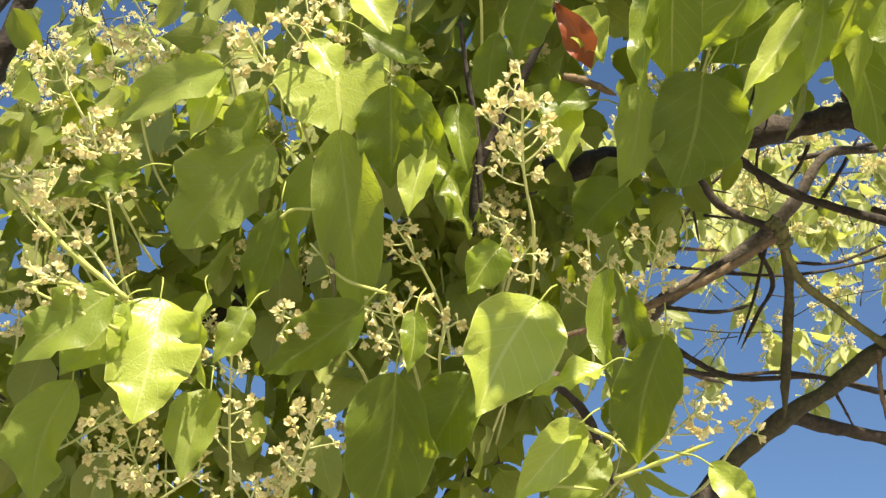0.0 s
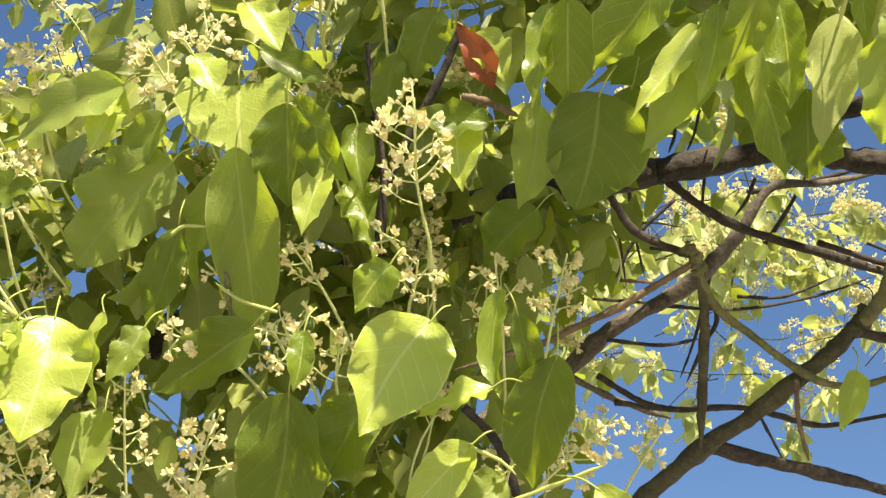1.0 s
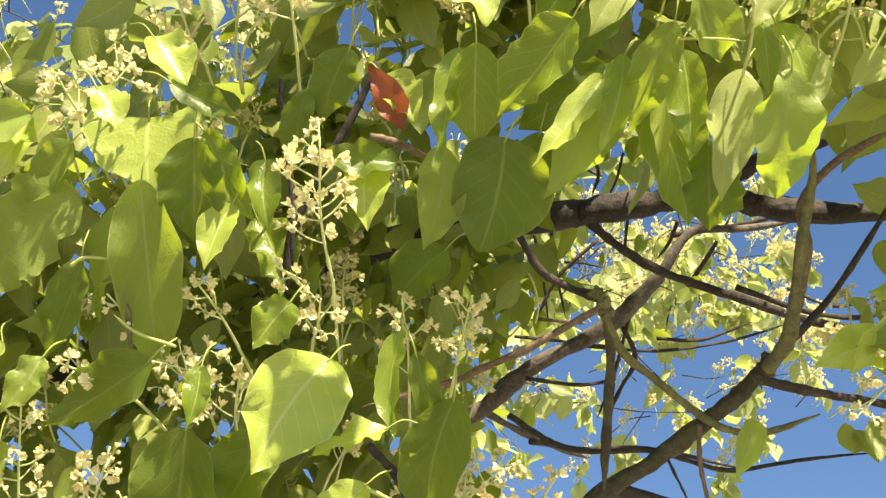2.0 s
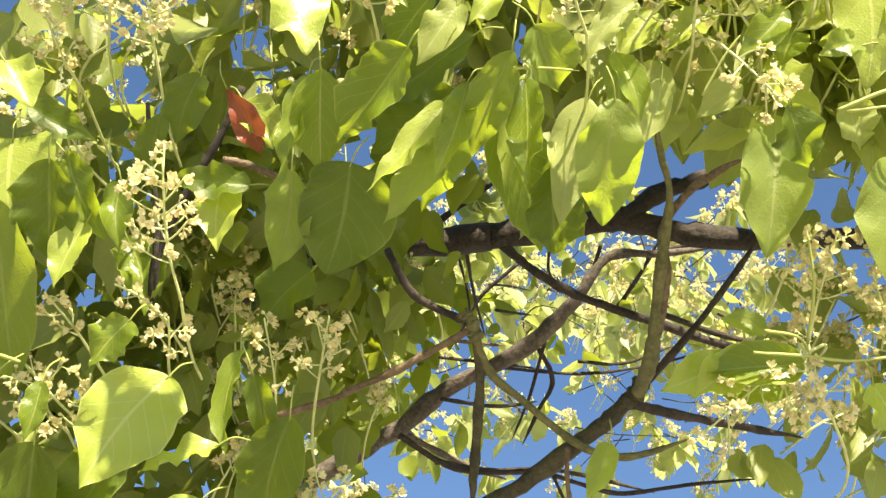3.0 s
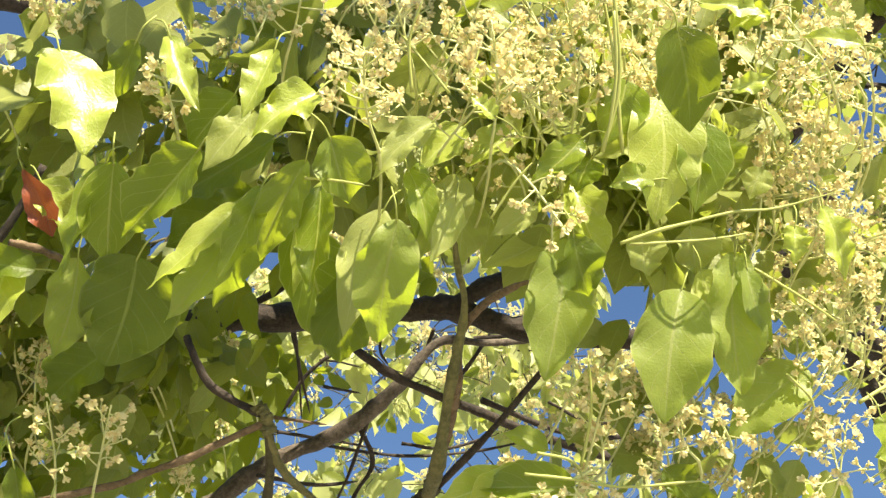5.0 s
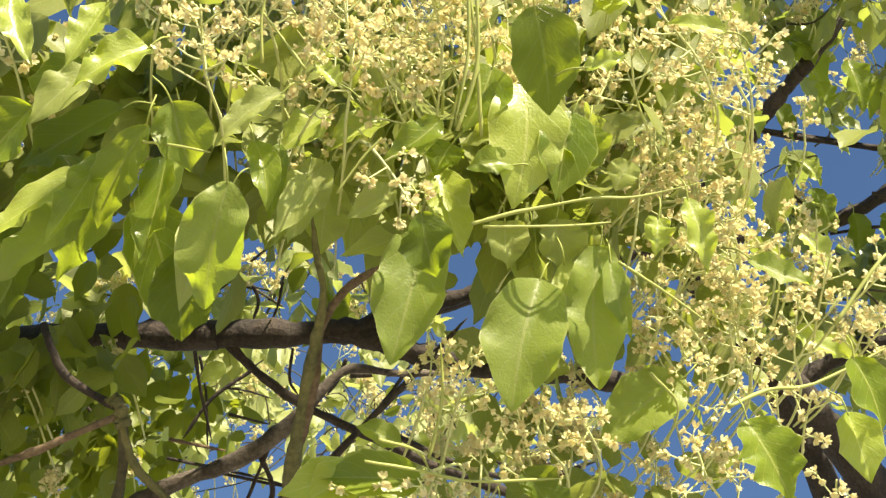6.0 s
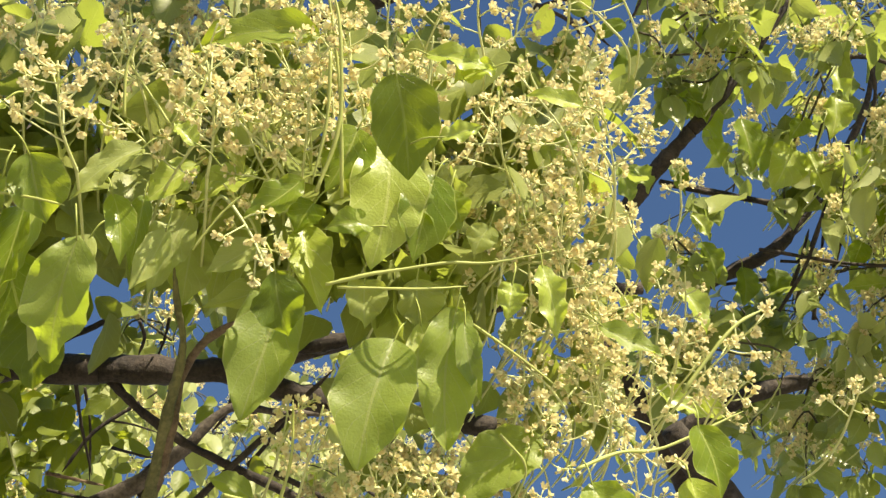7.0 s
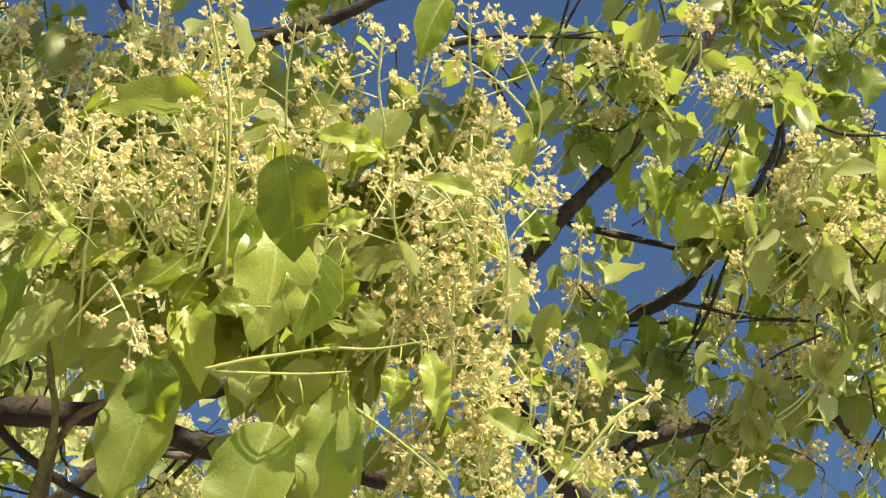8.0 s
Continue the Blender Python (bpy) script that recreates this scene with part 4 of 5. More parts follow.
leaf((0.013, 0.752, 2.226), (0.020, 0.765, 2.164), 0.030, kind="T", seed=48)
leaf((-0.235, 0.760, 2.168), (-0.312, 0.779, 2.151), 0.038, kind="D", seed=49, label="dark green leaf, shade included in its colour")
leaf((-0.252, 0.798, 2.080), (-0.324, 0.809, 2.023), 0.052, kind="U", seed=50, label="leaf showing its pale underside")
leaf((-0.253, 0.829, 2.089), (-0.296, 0.840, 2.029), 0.060, kind="U", seed=51, label="leaf showing its pale underside")
leaf((-0.021, 0.788, 2.056), (-0.026, 0.797, 2.009), 0.023, kind="T", seed=52)
leaf((0.043, 0.759, 2.096), (0.018, 0.767, 2.058), 0.037, kind="T", seed=53)
leaf((0.190, 0.811, 1.944), (0.223, 0.815, 1.916), 0.027, kind="Y", seed=54, label="young yellow-green leaf")
leaf((0.163, 0.870, 2.232), (0.117, 0.909, 2.196), 0.053, kind="D", seed=55, label="dark green leaf, shade included in its colour")
leaf((0.138, 0.559, 2.283), (0.174, 0.572, 2.198), 0.054, kind="Y", fold=8, roll=-8, blunt=.6, seed=56, sunny=True, label="young yellow-green leaf")
leaf((0.189, 0.559, 2.304), (0.171, 0.598, 2.273), 0.025, kind="D", seed=57, label="dark green leaf, shade included in its colour")
leaf((0.208, 0.572, 2.328), (0.241, 0.588, 2.268), 0.026, kind="Y", seed=58, sunny=True, label="young yellow-green leaf")
leaf((0.291, 0.535, 2.289), (0.275, 0.553, 2.233), 0.028, kind="Y", roll=20, seed=59, sunny=True, label="young yellow-green leaf")
leaf((0.325, 0.552, 2.268), (0.284, 0.559, 2.222), 0.034, kind="Y", roll=-8, seed=60, sunny=True, label="young yellow-green leaf")
leaf((0.279, 0.589, 2.279), (0.249, 0.606, 2.228), 0.033, kind="L", seed=61, label="thin translucent leaf, sunlit paleness put into its colour")
leaf((0.242, 0.619, 2.261), (0.191, 0.679, 2.215), 0.052, kind="T", seed=62)
leaf((0.322, 0.632, 2.277), (0.295, 0.699, 2.225), 0.039, kind="U", seed=63, label="leaf showing its pale underside")
leaf((0.337, 0.615, 2.289), (0.359, 0.654, 2.257), 0.051, kind="U", seed=64, label="leaf showing its pale underside")
leaf((0.416, 0.613, 2.319), (0.373, 0.632, 2.264), 0.027, kind="L", seed=65, label="thin translucent leaf, sunlit paleness put into its colour")
leaf((0.451, 0.687, 2.393), (0.416, 0.702, 2.349), 0.038, kind="Y", seed=66, sunny=True, label="young yellow-green leaf")
leaf((0.502, 0.683, 2.394), (0.454, 0.698, 2.353), 0.038, kind="Y", seed=67, sunny=True, label="young yellow-green leaf")
leaf((0.500, 0.717, 2.403), (0.486, 0.783, 2.317), 0.055, kind="L", seed=68, label="thin translucent leaf, sunlit paleness put into its colour")
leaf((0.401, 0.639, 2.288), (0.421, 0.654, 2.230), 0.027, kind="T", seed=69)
leaf((0.445, 0.670, 2.294), (0.428, 0.687, 2.236), 0.026, kind="L", seed=70, label="thin translucent leaf, sunlit paleness put into its colour")
leaf((0.550, 0.744, 2.342), (0.480, 0.761, 2.297), 0.033, kind="L", seed=71, label="thin translucent leaf, sunlit paleness put into its colour")
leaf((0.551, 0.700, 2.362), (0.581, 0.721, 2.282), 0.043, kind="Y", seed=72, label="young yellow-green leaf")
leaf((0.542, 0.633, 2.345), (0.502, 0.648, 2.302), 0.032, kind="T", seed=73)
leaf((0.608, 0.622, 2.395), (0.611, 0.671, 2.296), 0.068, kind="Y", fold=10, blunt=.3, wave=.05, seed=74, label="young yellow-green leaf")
leaf((0.641, 0.737, 2.347), (0.649, 0.779, 2.292), 0.044, kind="L", seed=75, label="thin translucent leaf, sunlit paleness put into its colour")
leaf((0.686, 0.728, 2.357), (0.680, 0.765, 2.309), 0.044, kind="L", seed=76, label="thin translucent leaf, sunlit paleness put into its colour")
leaf((0.547, 0.708, 2.299), (0.533, 0.743, 2.175), 0.063, kind="U", broad=.56, blunt=.55, seed=77, label="leaf showing its pale underside")
leaf((0.642, 0.707, 2.259), (0.629, 0.739, 2.146), 0.072, kind="U", broad=.52, blunt=.5, seed=78, label="leaf showing its pale underside")
leaf((0.394, 0.611, 2.211), (0.392, 0.681, 2.149), 0.052, kind="U", blunt=.4, seed=79, label="leaf showing its pale underside")
leaf((0.535, 0.647, 2.251), (0.556, 0.684, 2.220), 0.045, kind="D", seed=80, label="dark green leaf, shade included in its colour")
leaf((0.556, 0.834, 2.166), (0.517, 0.834, 2.178), 0.025, kind="U", seed=81, label="leaf showing its pale underside")
leaf((0.431, 0.917, 2.099), (0.410, 0.929, 2.047), 0.026, kind="U", seed=82, label="leaf showing its pale underside")
leaf((0.526, 0.839, 2.140), (0.463, 0.849, 2.111), 0.039, kind="Y", seed=83, label="young yellow-green leaf")
leaf((0.535, 0.816, 2.130), (0.482, 0.829, 2.093), 0.041, kind="Y", seed=84, label="young yellow-green leaf")
leaf((0.510, 0.845, 2.117), (0.575, 0.842, 2.113), 0.042, kind="T", seed=85)
leaf((0.643, 0.848, 2.129), (0.664, 0.862, 2.066), 0.042, kind="Y", seed=86, label="young yellow-green leaf")
leaf((0.701, 0.841, 2.132), (0.676, 0.857, 2.075), 0.047, kind="U", seed=87, label="leaf showing its pale underside")
leaf((0.659, 0.836, 2.162), (0.708, 0.871, 2.132), 0.041, kind="D", seed=88, label="dark green leaf, shade included in its colour")
leaf((0.231, 0.738, 2.256), (0.221, 0.810, 2.211), 0.045, kind="D", seed=89, label="dark green leaf, shade included in its colour")
leaf((0.292, 0.694, 2.294), (0.258, 0.782, 2.235), 0.050, kind="U", seed=90, label="leaf showing its pale underside")
leaf((0.358, 0.709, 2.228), (0.369, 0.772, 2.188), 0.055, kind="D", broad=.5, seed=91, label="dark green leaf, shade included in its colour")
leaf((0.340, 0.693, 2.315), (0.324, 0.735, 2.221), 0.027, kind="Y", seed=92, label="young yellow-green leaf")
leaf((0.454, 0.707, 2.353), (0.436, 0.740, 2.281), 0.042, kind="L", seed=93, label="thin translucent leaf, sunlit paleness put into its colour")
leaf((0.516, 0.693, 2.319), (0.480, 0.710, 2.291), 0.029, kind="L", seed=94, label="thin translucent leaf, sunlit paleness put into its colour")
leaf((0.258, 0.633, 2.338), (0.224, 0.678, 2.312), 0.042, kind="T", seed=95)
leaf((0.293, 0.658, 2.321), (0.214, 0.716, 2.290), 0.043, kind="D", seed=96, label="dark green leaf, shade included in its colour")
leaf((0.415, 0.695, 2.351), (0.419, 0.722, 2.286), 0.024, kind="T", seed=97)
leaf((0.446, 0.715, 2.353), (0.424, 0.750, 2.286), 0.037, kind="L", seed=98, label="thin translucent leaf, sunlit paleness put into its colour")
leaf((0.461, 0.726, 2.348), (0.463, 0.771, 2.303), 0.046, kind="L", seed=99, label="thin translucent leaf, sunlit paleness put into its colour")
leaf((0.478, 0.630, 2.395), (0.494, 0.646, 2.349), 0.024, kind="L", seed=100, label="thin translucent leaf, sunlit paleness put into its colour")
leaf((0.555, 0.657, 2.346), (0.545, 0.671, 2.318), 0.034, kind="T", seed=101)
leaf((0.610, 0.653, 2.375), (0.562, 0.671, 2.362), 0.030, kind="L", seed=102, label="thin translucent leaf, sunlit paleness put into its colour")
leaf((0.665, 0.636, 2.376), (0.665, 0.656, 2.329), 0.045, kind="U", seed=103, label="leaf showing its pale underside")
leaf((0.611, 0.706, 2.317), (0.618, 0.722, 2.276), 0.040, kind="L", seed=104, label="thin translucent leaf, sunlit paleness put into its colour")
leaf((0.654, 0.703, 2.327), (0.666, 0.731, 2.296), 0.046, kind="L", seed=105, label="thin translucent leaf, sunlit paleness put into its colour")
leaf((0.706, 0.652, 2.358), (0.696, 0.666, 2.333), 0.030, kind="L", seed=106, label="thin translucent leaf, sunlit paleness put into its colour")
leaf((0.663, 0.713, 2.287), (0.703, 0.757, 2.235), 0.052, kind="L", seed=107, label="thin translucent leaf, sunlit paleness put into its colour")
leaf((0.698, 0.698, 2.285), (0.721, 0.719, 2.220), 0.024, kind="U", seed=108, label="leaf showing its pale underside")
leaf((0.596, 0.537, 2.385), (0.625, 0.606, 2.341), 0.061, kind="D", fold=10, blunt=.35, wave=.06, seed=109, label="dark green leaf, shade included in its colour")
leaf((0.650, 0.629, 2.380), (0.644, 0.662, 2.305), 0.050, kind="T", fold=12, wave=.05, seed=110)
leaf((0.784, 0.717, 2.541), (0.811, 0.698, 2.577), 0.031, kind="U", seed=111, label="leaf showing its pale underside")
leaf((0.750, 0.647, 2.319), (0.770, 0.669, 2.259), 0.028, kind="Y", seed=112, label="young yellow-green leaf")
leaf((0.728, 0.658, 2.302), (0.728, 0.671, 2.270), 0.027, kind="Y", seed=113, label="young yellow-green leaf")
leaf((0.691, 0.700, 2.301), (0.700, 0.745, 2.186), 0.056, kind="U", blunt=.8, seed=114, label="leaf showing its pale underside")
leaf((0.806, 0.831, 2.285), (0.733, 0.868, 2.218), 0.061, kind="U", seed=115, label="leaf showing its pale underside")
leaf((0.828, 0.762, 2.194), (0.866, 0.780, 2.132), 0.057, kind="T", seed=116)
leaf((0.913, 0.726, 2.248), (0.937, 0.745, 2.190), 0.046, kind="T", seed=117)
leaf((0.916, 0.757, 2.215), (0.935, 0.775, 2.160), 0.046, kind="Y", seed=118, label="young yellow-green leaf")
leaf((0.963, 0.919, 2.448), (1.025, 0.920, 2.423), 0.030, kind="Y", seed=119, label="young yellow-green leaf")
leaf((0.638, 0.547, 2.330), (0.669, 0.536, 2.343), 0.019, kind="Y", seed=120, label="young yellow-green leaf")
leaf((0.677, 0.535, 2.422), (0.643, 0.549, 2.403), 0.025, kind="Y", seed=121, label="young yellow-green leaf")
leaf((0.459, 0.574, 2.292), (0.438, 0.570, 2.308), 0.018, kind="Y", seed=122, label="young yellow-green leaf")
leaf((0.579, 0.617, 2.405), (0.562, 0.644, 2.347), 0.048, kind="T", seed=123)
leaf((0.572, 0.805, 2.117), (0.488, 0.819, 2.113), 0.044, kind="T", seed=124)
leaf((0.531, 0.570, 2.457), (0.426, 0.608, 2.443), 0.044, kind="U", seed=125, label="leaf showing its pale underside")
leaf((0.619, 0.541, 2.424), (0.674, 0.531, 2.410), 0.028, kind="Y", seed=126, label="young yellow-green leaf")
leaf((0.702, 0.482, 2.577), (0.690, 0.514, 2.516), 0.035, kind="T", seed=127)
leaf((0.751, 0.534, 2.394), (0.704, 0.544, 2.404), 0.021, kind="Y", seed=128, label="young yellow-green leaf")
leaf((0.813, 0.684, 2.300), (0.868, 0.678, 2.274), 0.026, kind="U", seed=129, label="leaf showing its pale underside")
leaf((1.000, 1.001, 3.208), (1.001, 1.043, 3.116), 0.048, kind="D", seed=130, label="dark green leaf, shade included in its colour")
leaf((1.074, 1.009, 3.175), (1.084, 1.039, 3.103), 0.045, kind="U", seed=131, label="leaf showing its pale underside")
leaf((1.092, 0.992, 3.109), (1.121, 1.005, 3.061), 0.047, kind="T", seed=132)
leaf((1.141, 0.933, 3.230), (1.157, 0.961, 3.159), 0.045, kind="U", seed=133, label="leaf showing its pale underside")
leaf((1.161, 0.918, 3.203), (1.179, 0.933, 3.159), 0.031, kind="U", seed=134, label="leaf showing its pale underside")
leaf((1.193, 1.029, 3.127), (1.217, 1.059, 3.044), 0.054, kind="T", seed=135)
leaf((1.275, 1.036, 3.094), (1.250, 1.076, 3.022), 0.072, kind="Y", seed=136, label="young yellow-green leaf")
leaf((1.295, 1.022, 3.074), (1.324, 1.044, 3.005), 0.048, kind="Y", seed=137, label="young yellow-green leaf")
leaf((1.303, 0.933, 3.183), (1.336, 0.950, 3.124), 0.041, kind="Y", seed=138, label="young yellow-green leaf")
leaf((1.332, 0.975, 3.165), (1.328, 1.008, 3.096), 0.051, kind="Y", seed=139, label="young yellow-green leaf")
leaf((1.099, 1.098, 3.079), (1.127, 1.117, 3.018), 0.041, kind="D", seed=140, label="dark green leaf, shade included in its colour")
leaf((0.995, 1.065, 3.000), (1.021, 1.088, 2.930), 0.039, kind="U", seed=141, label="leaf showing its pale underside")
leaf((1.001, 0.918, 3.274), (0.956, 0.951, 3.231), 0.041, kind="T", seed=142)
leaf((0.986, 0.970, 3.224), (0.945, 0.996, 3.195), 0.032, kind="T", seed=143)
leaf((1.147, 1.146, 3.014), (1.179, 1.155, 2.972), 0.030, kind="Y", seed=144, label="young yellow-green leaf")
leaf((1.173, 1.174, 2.986), (1.201, 1.192, 2.925), 0.043, kind="T", seed=145)
leaf((1.162, 1.193, 2.933), (1.197, 1.194, 2.905), 0.031, kind="U", seed=146, label="leaf showing its pale underside")
leaf((1.260, 1.215, 2.994), (1.266, 1.240, 2.932), 0.046, kind="D", seed=147, label="dark green leaf, shade included in its colour")
leaf((1.307, 1.200, 2.991), (1.315, 1.217, 2.945), 0.046, kind="D", seed=148, label="dark green leaf, shade included in its colour")
leaf((1.481, 1.159, 2.972), (1.412, 1.184, 2.962), 0.038, kind="Y", seed=149, label="young yellow-green leaf")
leaf((1.524, 1.137, 3.073), (1.593, 1.149, 2.998), 0.062, kind="Y", seed=150, label="young yellow-green leaf")
leaf((1.519, 0.957, 3.247), (1.514, 0.991, 3.175), 0.053, kind="U", seed=151, label="leaf showing its pale underside")
leaf((1.539, 0.860, 3.335), (1.528, 0.898, 3.261), 0.053, kind="U", seed=152, label="leaf showing its pale underside")
leaf((1.421, 1.059, 3.177), (1.429, 1.092, 3.097), 0.045, kind="T", seed=153)
leaf((1.063, 1.032, 2.728), (1.097, 1.047, 2.668), 0.039, kind="Y", seed=154, label="young yellow-green leaf")
leaf((1.153, 1.057, 3.099), (1.171, 1.072, 3.055), 0.037, kind="U", seed=155, label="leaf showing its pale underside")
leaf((1.104, 0.936, 3.232), (1.102, 0.962, 3.177), 0.037, kind="T", seed=156)
leaf((1.059, 0.942, 3.234), (1.080, 0.952, 3.198), 0.037, kind="Y", seed=157, label="young yellow-green leaf")
leaf((1.285, 0.994, 3.122), (1.263, 1.017, 3.086), 0.037, kind="T", seed=158)
leaf((1.430, 0.853, 3.367), (1.425, 0.882, 3.308), 0.043, kind="Y", seed=159, label="young yellow-green leaf")
leaf((1.481, 1.100, 3.114), (1.467, 1.129, 3.058), 0.045, kind="T", seed=160)
leaf((1.584, 1.026, 3.160), (1.577, 1.057, 3.095), 0.049, kind="T", seed=161)
leaf((1.454, 1.162, 3.058), (1.439, 1.187, 3.012), 0.043, kind="T", seed=162)
leaf((1.541, 1.206, 2.997), (1.535, 1.235, 2.934), 0.049, kind="U", seed=163, label="leaf showing its pale underside")
leaf((1.453, 1.318, 2.913), (1.444, 1.347, 2.850), 0.049, kind="D", seed=164, label="dark green leaf, shade included in its colour")
leaf((1.653, 1.186, 2.989), (1.679, 1.208, 2.919), 0.055, kind="U", seed=165, label="leaf showing its pale underside")
leaf((1.607, 1.225, 2.958), (1.582, 1.256, 2.904), 0.049, kind="D", seed=166, label="dark green leaf, shade included in its colour")
leaf((1.107, 1.050, 3.198), (1.188, 1.080, 3.102), 0.056, kind="U", seed=167, label="leaf showing its pale underside")
leaf((1.095, 1.044, 3.193), (1.119, 1.064, 3.139), 0.046, kind="T", seed=168)
leaf((0.998, 1.017, 2.940), (1.027, 1.030, 2.901), 0.035, kind="U", seed=169, label="leaf showing its pale underside")
leaf((1.243, 1.067, 3.158), (1.252, 1.099, 3.081), 0.046, kind="U", seed=170, label="leaf showing its pale underside")

leaf((0.606, 0.649, 2.324), (0.567, 0.648, 2.308), 0.029, kind="T", wave=.06, seed=171)
# flower panicles
panicle((0.071, 0.790, 2.135), (0.059, 0.689, 2.197), 0.080, count=86, single=True, seed=1)
panicle((-0.071, 0.868, 2.122), (-0.105, 0.805, 2.128), 0.040, count=20, buds=.7, single=True, seed=2)
panicle((-0.007, 0.868, 2.122), (-0.038, 0.797, 2.140), 0.045, count=27, buds=.6, single=True, seed=3)
panicle((-0.176, 0.967, 1.976), (-0.167, 0.848, 2.066), 0.058, count=55, single=True, seed=4)
panicle((-0.132, 0.953, 1.973), (-0.094, 0.860, 2.024), 0.066, count=62, single=True, seed=5)
panicle((-0.245, 0.967, 1.976), (-0.255, 0.885, 2.010), 0.081, count=70, seed=6)
panicle((-0.087, 0.846, 2.064), (-0.130, 0.790, 2.058), 0.042, count=27, seed=7)
panicle((-0.025, 0.893, 2.069), (-0.042, 0.823, 2.085), 0.066, count=55, seed=8)
panicle((-0.263, 0.822, 2.133), (-0.271, 0.723, 2.194), 0.069, count=66, seed=9)
panicle((-0.257, 0.843, 2.100), (-0.332, 0.744, 2.161), 0.056, count=66, seed=10)
panicle((-0.254, 0.825, 2.091), (-0.314, 0.770, 2.085), 0.046, count=43, seed=11)
panicle((0.144, 0.941, 1.985), (0.216, 0.856, 2.025), 0.066, count=66, single=True, seed=12)
panicle((0.128, 0.945, 1.979), (0.150, 0.849, 2.036), 0.026, count=20, buds=.8, single=True, seed=13)
panicle((0.235, 0.929, 2.005), (0.255, 0.859, 2.021), 0.026, count=20, seed=14)
panicle((0.054, 0.854, 2.122), (0.062, 0.793, 2.123), 0.049, count=31, seed=15)
panicle((0.172, 0.932, 2.129), (0.184, 0.847, 2.168), 0.062, count=51, seed=16)
panicle((0.047, 0.788, 2.131), (0.031, 0.739, 2.114), 0.025, count=16, buds=.6, seed=17)
panicle((-0.134, 0.794, 2.280), (-0.162, 0.729, 2.290), 0.060, count=39, seed=18)
panicle((-0.127, 0.752, 2.277), (-0.099, 0.693, 2.277), 0.062, count=43, seed=19)
panicle((-0.260, 0.819, 2.266), (-0.262, 0.735, 2.305), 0.065, count=51, seed=20)
panicle((-0.338, 0.899, 2.328), (-0.357, 0.822, 2.354), 0.066, count=47, seed=21)
panicle((0.136, 0.970, 2.127), (0.125, 0.875, 2.181), 0.063, count=43, seed=22)
panicle((-0.002, 0.902, 2.048), (0.004, 0.819, 2.083), 0.049, count=35, seed=23)
panicle((0.487, 0.648, 2.318), (0.528, 0.639, 2.245), 0.052, count=35, single=True, seed=24)
panicle((0.376, 0.612, 2.276), (0.353, 0.531, 2.301), 0.081, count=78, seed=25)
panicle((0.592, 0.829, 2.149), (0.483, 0.840, 2.058), 0.077, count=66, seed=26)
panicle((0.622, 0.879, 2.081), (0.568, 0.795, 2.112), 0.064, count=47, seed=27)
panicle((0.593, 0.842, 2.165), (0.596, 0.746, 2.208), 0.070, count=51, seed=28)
panicle((0.031, 0.725, 2.319), (0.023, 0.633, 2.359), 0.086, count=66, seed=29)
panicle((0.467, 0.637, 2.326), (0.451, 0.549, 2.361), 0.091, count=70, seed=30)
panicle((0.216, 0.659, 2.313), (0.200, 0.591, 2.320), 0.047, count=35, seed=31)
panicle((0.731, 0.773, 2.440), (0.790, 0.682, 2.455), 0.088, count=70, seed=32)
panicle((0.737, 0.774, 2.446), (0.846, 0.688, 2.449), 0.073, count=42, seed=34)
panicle((0.768, 0.768, 2.441), (0.820, 0.717, 2.416), 0.062, count=31, seed=35)
panicle((0.993, 0.920, 2.507), (0.967, 0.824, 2.538), 0.072, count=31, seed=36)
panicle((0.876, 0.876, 2.353), (0.848, 0.781, 2.382), 0.079, count=42, seed=37)
panicle((0.833, 0.838, 2.328), (0.773, 0.780, 2.322), 0.071, count=36, seed=38)
panicle((0.897, 0.892, 2.334), (0.873, 0.814, 2.345), 0.079, count=42, seed=39)
panicle((0.802, 0.869, 2.299), (0.807, 0.803, 2.295), 0.071, count=36, seed=40)
panicle((0.921, 0.855, 2.241), (0.901, 0.778, 2.250), 0.073, count=36, seed=41)
panicle((0.728, 0.846, 2.200), (0.690, 0.785, 2.196), 0.060, count=39, seed=42)
panicle((0.702, 0.861, 2.188), (0.655, 0.791, 2.194), 0.070, count=51, seed=43)
panicle((0.841, 0.857, 2.175), (0.796, 0.792, 2.176), 0.084, count=48, seed=44)
panicle((0.933, 0.819, 2.348), (0.916, 0.729, 2.371), 0.066, count=31, seed=45)
panicle((0.969, 0.832, 2.331), (0.962, 0.757, 2.337), 0.061, count=29, seed=46)
panicle((0.795, 0.695, 2.587), (0.793, 0.595, 2.614), 0.066, count=39, single=True, seed=47)
panicle((0.799, 0.706, 2.575), (0.814, 0.629, 2.575), 0.060, count=35, seed=48)
panicle((0.970, 0.926, 2.507), (0.953, 0.822, 2.542), 0.073, count=47, seed=49)
panicle((0.950, 0.839, 2.363), (1.002, 0.714, 2.399), 0.070, count=47, single=True, seed=50)
panicle((0.978, 0.849, 2.344), (0.988, 0.769, 2.348), 0.069, count=43, seed=51)
panicle((1.133, 0.843, 2.377), (1.117, 0.768, 2.383), 0.056, count=31, seed=52)
panicle((0.895, 0.884, 2.352), (0.850, 0.805, 2.369), 0.086, count=55, seed=53)
panicle((0.872, 0.837, 2.403), (0.829, 0.764, 2.415), 0.081, count=51, seed=54)
panicle((0.731, 0.693, 2.509), (0.743, 0.601, 2.509), 0.083, count=37, seed=55)
panicle((0.530, 0.734, 2.660), (0.458, 0.659, 2.667), 0.092, count=51, seed=56)
panicle((0.826, 0.662, 2.477), (0.770, 0.579, 2.488), 0.070, count=41, seed=57)
